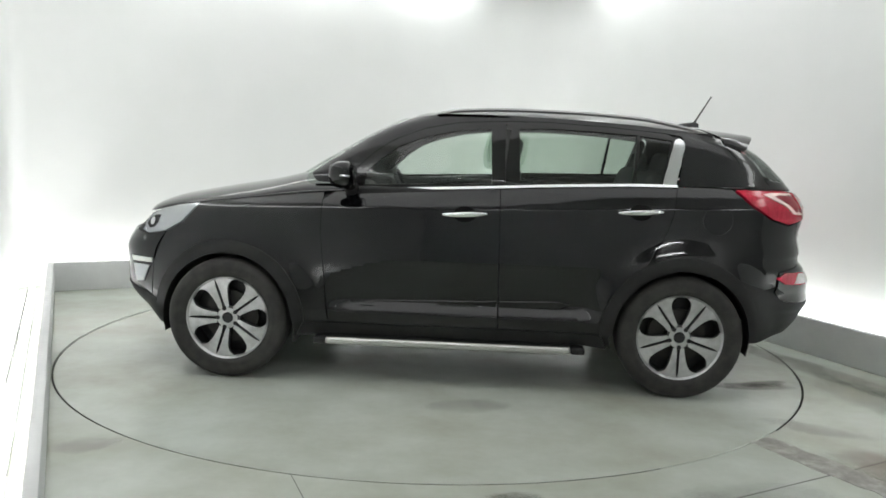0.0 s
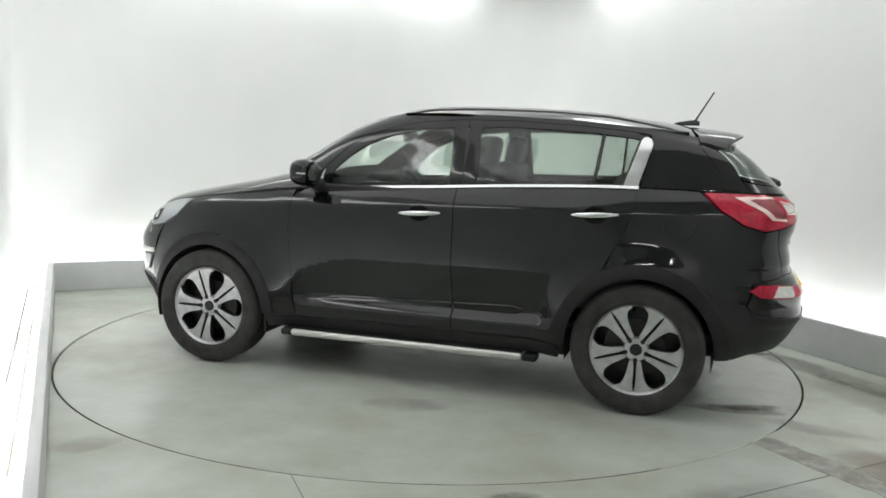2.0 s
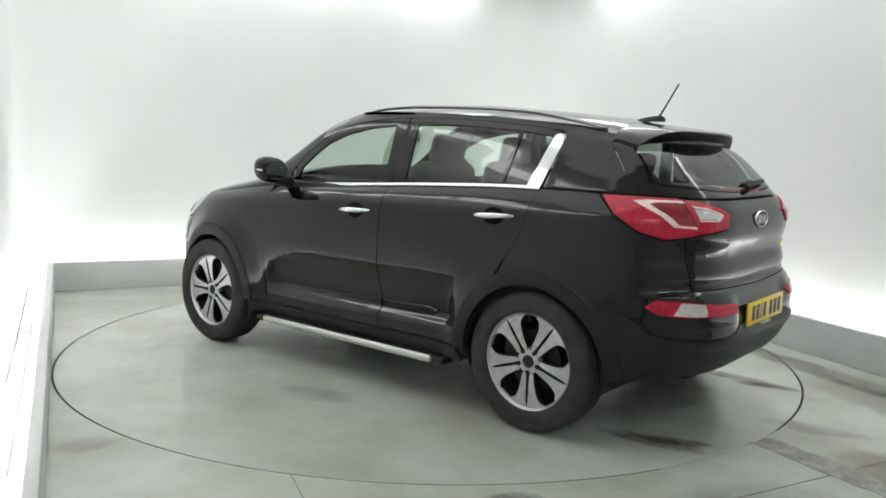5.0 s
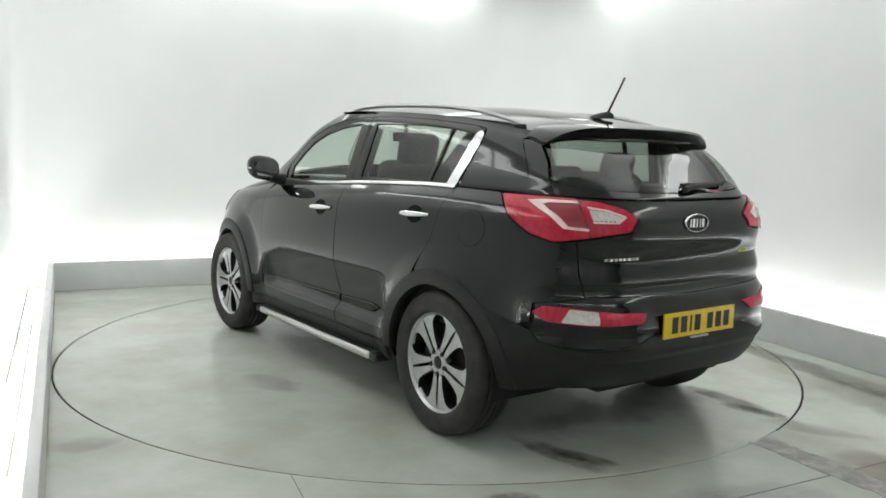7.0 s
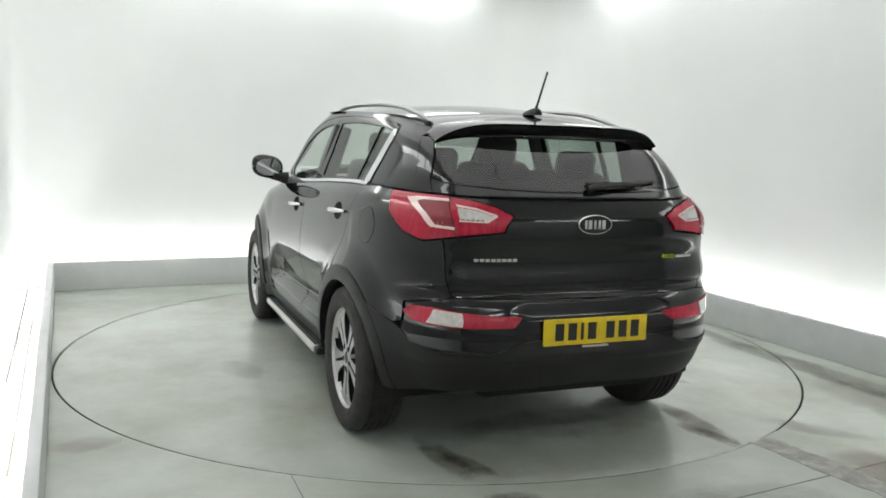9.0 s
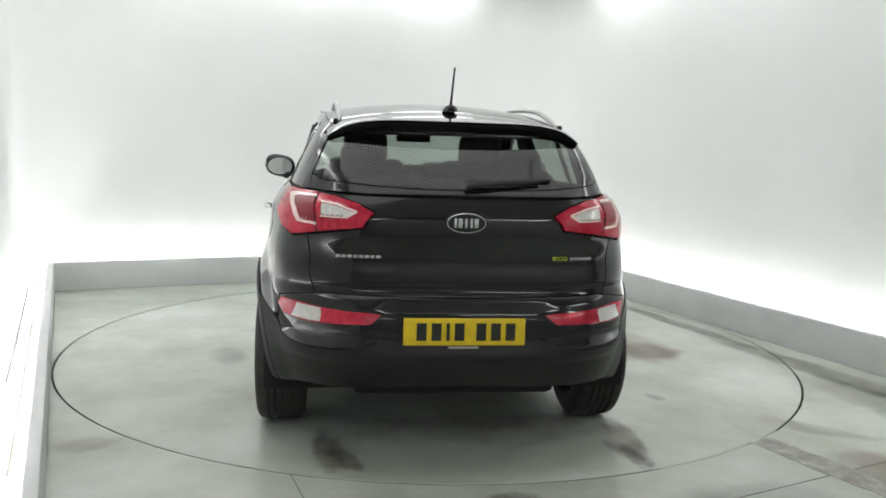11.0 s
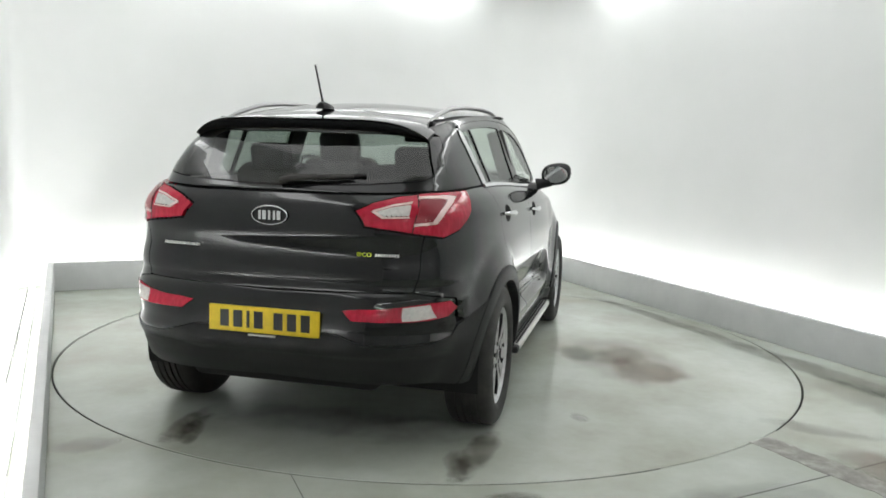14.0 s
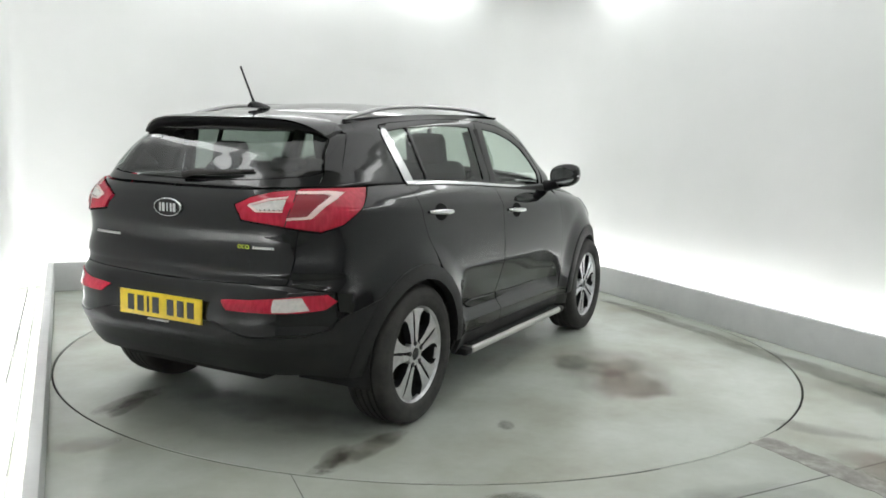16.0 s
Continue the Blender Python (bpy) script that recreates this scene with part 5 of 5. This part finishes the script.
def build_wheels(car):
    side_m = {1: Matrix(((1, 0, 0, 0), (0, 0, 1, 0), (0, 1, 0, 0), (0, 0, 0, 1))), -1: Matrix(((1, 0, 0, 0), (0, 0, -1, 0), (0, 1, 0, 0), (0, 0, 0, 1)))}
    turns = {(1.32, 1): -1.0, (-1.32, 1): 54.0, (1.32, -1): 40.0, (-1.32, -1): 25.0}
    for h in HUBS:
        for sg in (1, -1):
            m = Matrix.Translation((h, sg * 0.80, HUB_Z)) @ side_m[sg] @ Matrix.Rotation(radians(turns[(h, sg)]), 4, "Z")
            # local z points outwards
            bm = bmesh.new()
            lathe(bm, [(0.220, -0.10), (0.230, 0.02), (0.236, 0.085), (0.246, 0.097), (0.246, 0.085), (0.235, -0.11)], m, 64)
            lathe(bm, [(0.0, -0.02), (0.13, -0.02), (0.226, -0.03)], m, 40)
            wheel = part("wheel", bm, M["alloy_dark"], car, "dark inner wheel barrel")
            # tyre
            bm = bmesh.new()
            prof = [(0.236, -0.108), (0.245, -0.116), (0.285, -0.120), (0.325, -0.115), (0.346, -0.102), (0.354, -0.086)]
            for g in (-0.052, -0.018, 0.018, 0.052):
                prof += [(0.357, g - 0.0065), (0.348, g - 0.0045), (0.348, g + 0.0045), (0.357, g + 0.0065)]
            prof += [(0.354, 0.086), (0.346, 0.102), (0.338, 0.108), (0.325, 0.115), (0.300, 0.119), (0.296, 0.1175), (0.285, 0.1195), (0.266, 0.116), (0.253, 0.108), (0.246, 0.094)]
            lathe(bm, prof, m, 72)
            part("tyre", bm, M["rubber"], wheel, "black rubber tyre")
            # rim face: five pairs of flared spokes
            bm = bmesh.new()
            lathe(bm, [(0.232, 0.070), (0.236, 0.088), (0.2465, 0.098), (0.2475, 0.092), (0.246, 0.084)], m, 72)
            for k in range(5):
                for mir in (1, -1):
                    inner = [(0.058, 0.0100), (0.072, 0.0100), (0.09, 0.0075), (0.16, 0.0078), (0.208, 0.0085), (0.216, 0.004), (0.2355, 0.0004)]
                    outer = [(0.2355, None), (0.229, 0.036), (0.219, 0.051), (0.202, 0.058), (0.182, 0.056), (0.155, 0.047), (0.125, 0.0355), (0.095, 0.023), (0.071, 0.010)]
                    poly = [(math.sqrt(r * r - t * t), t) for r, t in inner]
                    for deg in (6, 11, 16):
                        poly.append((0.2355 * math.cos(radians(deg)), 0.2355 * math.sin(radians(deg))))
                    for r, hw in outer:
                        an = radians(36) - (math.asin(hw / r) if hw is not None else radians(14))
                        if hw is None:
                            an = radians(29.5)
                        poly.append((r * math.cos(an), r * math.sin(an)))
                    poly = [(x, y * mir) for x, y in poly]
                    if mir < 0:
                        poly = poly[::-1]
                    prism(bm, poly, 0.045, 0.086, m @ Matrix.Rotation(radians(72 * k), 4, "Z"), 0.0025, 0, 1)
            part("rim", bm, [M["alloy"], M["alloy_dark"]], wheel, "machined silver five-spoke alloy rim")
            bm = bmesh.new()
            lathe(bm, [(0.0, 0.088), (0.026, 0.088), (0.031, 0.084), (0.033, 0.05)], m, 28)
            part("centre_cap", bm, M["alloy_dark"], wheel, "dark centre cap")
            bm = bmesh.new()
            lathe(bm, [(0.032, 0.084), (0.034, 0.0885), (0.060, 0.0865), (0.066, 0.078), (0.066, 0.05)], m, 36)
            part("hub_ring", bm, M["alloy"], wheel, "silver hub ring")
            for k in range(5):
                bm = bmesh.new()
                mm = m @ Matrix.Rotation(radians(72 * k), 4, "Z") @ Matrix.Translation((0.057, 0, 0.055))
                lathe(bm, [(0.0125, 0.0), (0.0125, 0.036)], mm, 12)
                bmesh.ops.create_circle(bm, cap_ends=True, radius=0.0125, segments=12, matrix=mm @ Matrix.Translation((0, 0, 0.036)))
                part("wheel_nut", bm, M["alloy_dark"], wheel)
            bm = bmesh.new()
            lathe(bm, [(0.07, 0.03), (0.155, 0.03), (0.155, 0.012), (0.07, 0.012)], m, 40, True)
            part("brake_disc", bm, M["steel"], wheel, "grey steel brake disc")
            bm = bmesh.new()
            pts = [(r * math.cos(a), r * math.sin(a)) for r, a in [(0.175, -0.42), (0.178, 0), (0.175, 0.42), (0.095, 0.42), (0.095, -0.42)]]
            prism(bm, pts, 0.005, 0.045, Matrix.Translation((h, sg * 0.80, HUB_Z)) @ side_m[sg] @ Matrix.Rotation(radians(180 if h > 0 else 20), 4, "Z"), 0.004)
            part("brake_caliper", bm, M["steel"], car, "grey brake caliper")


def cushion(bm, size, m, round_=0.05, puff=0.0):
    """A soft block centred on m."""
    out = bmesh.ops.create_cube(bm, size=1, matrix=m @ Matrix.Diagonal((*size, 1)))
    es = {e for v in out["verts"] for e in v.link_edges}
    bmesh.ops.bevel(bm, geom=list(es), offset=round_, segments=4, affect="EDGES", profile=0.5)


def build_interior(car):
    for sg in (1, -1):
        bm = bmesh.new()
        cushion(bm, (0.50, 0.50, 0.16), pose(0.12, sg * 0.36, 0.68, 0, -8, 0), 0.06)
        cushion(bm, (0.16, 0.50, 0.64), pose(-0.24, sg * 0.36, 1.00, 0, -16, 0), 0.065)
        seat = part("front_seat", bm, M["leather"], car, "dark grey front seat")
        bm = bmesh.new()
        cushion(bm, (0.10, 0.27, 0.20), pose(-0.335, sg * 0.36, 1.375, 0, -12, 0), 0.045)
        part("headrest", bm, M["leather"], seat, "dark grey headrest")
        bm = bmesh.new()
        for yy in (-0.05, 0.05):
            tube(bm, [(-0.33, sg * 0.36 + yy, 1.25), (-0.335, sg * 0.36 + yy, 1.34)], 0.007, 8)
        part("headrest_posts", bm, M["steel"], seat)
    bm = bmesh.new()
    cushion(bm, (0.50, 1.24, 0.16), pose(-0.75, 0, 0.74, 0, -8, 0), 0.06)
    cushion(bm, (0.16, 1.24, 0.60), pose(-1.12, 0, 1.00, 0, -20, 0), 0.065)
    bench = part("rear_bench", bm, M["fabric"], car, "charcoal rear bench seat")
    for y, w, z in ((0.41, 0.23, 1.315), (-0.41, 0.23, 1.315), (0.0, 0.22, 1.275)):
        bm = bmesh.new()
        cushion(bm, (0.09, w, 0.17 if y else 0.09), pose(-1.235, y, z, 0, -14, 0), 0.04)
        part("headrest", bm, M["fabric"], bench, "charcoal headrest")
    bm = bmesh.new()
    cushion(bm, (0.40, 1.40, 0.30), pose(0.78, 0, 1.00), 0.08)
    cushion(bm, (0.25, 0.34, 0.14), pose(0.62, -0.37, 1.12), 0.05)
    part("dashboard", bm, M["plastic"], car, "black dashboard")
    bm = bmesh.new()
    m = pose(0.42, -0.37, 1.06, 0, -66, 0)
    rings = []
    for k in range(36):
        a = 2 * math.pi * k / 36
        c = Vector((0.185 * math.cos(a), 0.185 * math.sin(a), 0))
        d = Vector((math.cos(a), math.sin(a), 0))
        rings.append([bm.verts.new(m @ (c + d * 0.016 * math.cos(b) + Vector((0, 0, 0.016 * math.sin(b))))) for b in [2 * math.pi * j / 8 for j in range(8)]])
    for k in range(36):
        a, b = rings[k], rings[(k + 1) % 36]
        for j in range(8):
            bm.faces.new((a[j], b[j], b[(j + 1) % 8], a[(j + 1) % 8]))
    cushion(bm, (0.13, 0.16, 0.05), m, 0.02)
    cushion(bm, (0.04, 0.36, 0.02), m, 0.008)
    part("steering_wheel", bm, M["plastic"], car, "black steering wheel")
    bm = bmesh.new()
    cushion(bm, (0.03, 0.24, 0.065), pose(0.32, 0, 1.455, 0, 8, 0), 0.012)
    cushion(bm, (0.02, 0.03, 0.08), pose(0.345, 0, 1.50), 0.008)
    part("rear_view_mirror", bm, M["plastic"], car, "black interior mirror")
    for sg in (1, -1):
        bm = bmesh.new()
        cushion(bm, (1.9, 0.06, 0.62), pose(-0.35, sg * 0.795, 0.85, sg * 4, 0, 0), 0.02)
        part("door_lining", bm, M["plastic"], car, "black inner door lining")
        bm = bmesh.new()
        tube(bm, [(-0.29, sg * 0.74, 1.19), (-0.30, sg * 0.64, 1.50)], 0.05, 8, 0.5)
        part("pillar_lining", bm, M["liner"], car, "dark inner pillar lining")
    bm = bmesh.new()
    cushion(bm, (0.70, 1.30, 0.04), pose(-1.60, 0, 1.10), 0.015)
    part("parcel_shelf", bm, M["fabric"], car, "charcoal parcel shelf")
    bm = bmesh.new()
    box(bm, (-1.80, -0.74, 0.41), (0.95, 0.74, 0.45))
    part("cabin_floor", bm, M["fabric"], car, "dark cabin carpet", False)


build_floor()
build_room()
turntable = build_turntable()
car = build_car()


def build_floor_marks():
    """What lies still on the floor round the turntable."""
    def joint(a, b, width=0.006):
        d = Vector(b) - Vector(a)
        bm = bmesh.new()
        box(bm, (0, -width / 2, 0.0), (d.length, width / 2, 0.0012))
        ob = finish("floor_joint", bm, M["joint"], None, False)
        ob.matrix_basis = pose(a[0], a[1], 0.0002, 0, 0, math.degrees(math.atan2(d.y, d.x)))
        tagged(ob, "thin dark joint cut in the floor", "joint", kind="structure")

    joint((0.98, -2.67), (2.95, -1.64), 0.005)
    joint((-0.585, -2.372), (-0.33, -3.02), 0.003)
    bm = bmesh.new()
    rnd = random.Random(5)
    n = 14
    left, right = [], []
    for k in range(n + 1):
        left.append((1.02 * k / n, 0.080 + 0.026 * (rnd.random() - 0.5)))
        right.append((1.02 * k / n, -0.080 + 0.026 * (rnd.random() - 0.5)))
    prism(bm, right + left[::-1], 0.0, 0.0022, Matrix.Identity(4))
    ob = finish("steel_strip", bm, M["tape"], None, False)
    ob.matrix_basis = pose(1.655, -1.80, 0.0003, 0, 0, math.degrees(math.atan2(-0.56, 0.32)))
    tagged(ob, "worn flat grey steel strip let into the floor", "metal strip")

    # dirt and old paint bridge the turntable joint along one stretch
    bm = bmesh.new()
    arc_n = 24
    rows = [[bm.verts.new((r * math.cos(radians(-64.5 + 22 * k / arc_n)), r * math.sin(radians(-64.5 + 22 * k / arc_n)), z)) for r, z in ((RING - 0.0045, -0.004), (RING - 0.001, -0.001), (RING + 0.0075, 0.0006))] for k in range(arc_n + 1)]
    for a, b in zip(rows, rows[1:]):
        for e in range(2):
            bm.faces.new((a[e], a[e + 1], b[e + 1], b[e]))
    bmesh.ops.recalc_face_normals(bm, faces=bm.faces)
    tagged(finish("floor_filler", bm, M["floor"], None, False), "paint and dirt filling part of the round floor joint", "floor", kind="structure")

    def mark(kind, x, y, turn, size, label):
        ob = film_patch("floor_stain", M[kind], size, 0.0015, None, Matrix.Identity(4), "")
        ob.matrix_basis = pose(x, y, 0, 0, 0, turn)
        tagged(ob, label, "stain")

    mark("stain_dark", 0.36, -2.56, 8, (0.30, 0.14, 21), "dark rust-brown patch on the floor paint")
    mark("stain_faint", -1.57, -2.10, 40, (0.34, 0.24, 22), "grey scuffed patch on the floor paint")
    mark("stain_faint", 2.0, -1.60, -30, (0.60, 0.22, 23), "brownish damp patch on the floor paint")
    mark("stain_rust", 2.25, -2.25, -30, (0.90, 0.70, 24), "faint rusty patch on the floor paint")
    mark("stain_faint", 1.35, -2.55, 15, (1.10, 0.45, 28), "faint brown smear on the floor paint")
    mark("stain_faint", 2.70, -1.20, -66, (1.60, 0.60, 29), "faint brown smear on the floor paint")
    mark("stain_grey", 2.60, -0.50, -66, (2.60, 0.34, 25), "grey grime along the foot of the plinth")
    mark("stain_grey", 1.98, 1.05, -66, (2.40, 0.20, 26), "grey grime along the foot of the plinth")


build_floor_marks()


def motions():
    """The turntable and the car on it turn at one even pace."""
    turn_rows, car_rows = [], []
    for k in range(17):
        a = START + SPIN * k
        turn_rows.append((float(k), pose(0, 0, 0, 0, 0, a)))
        car_rows.append((float(k), pose(0, 0, 0.001, 0, 0, a) @ pose(CAR_X, CAR_Y, 0)))
    walk(turntable, turn_rows)
    walk(car, car_rows)


motions()
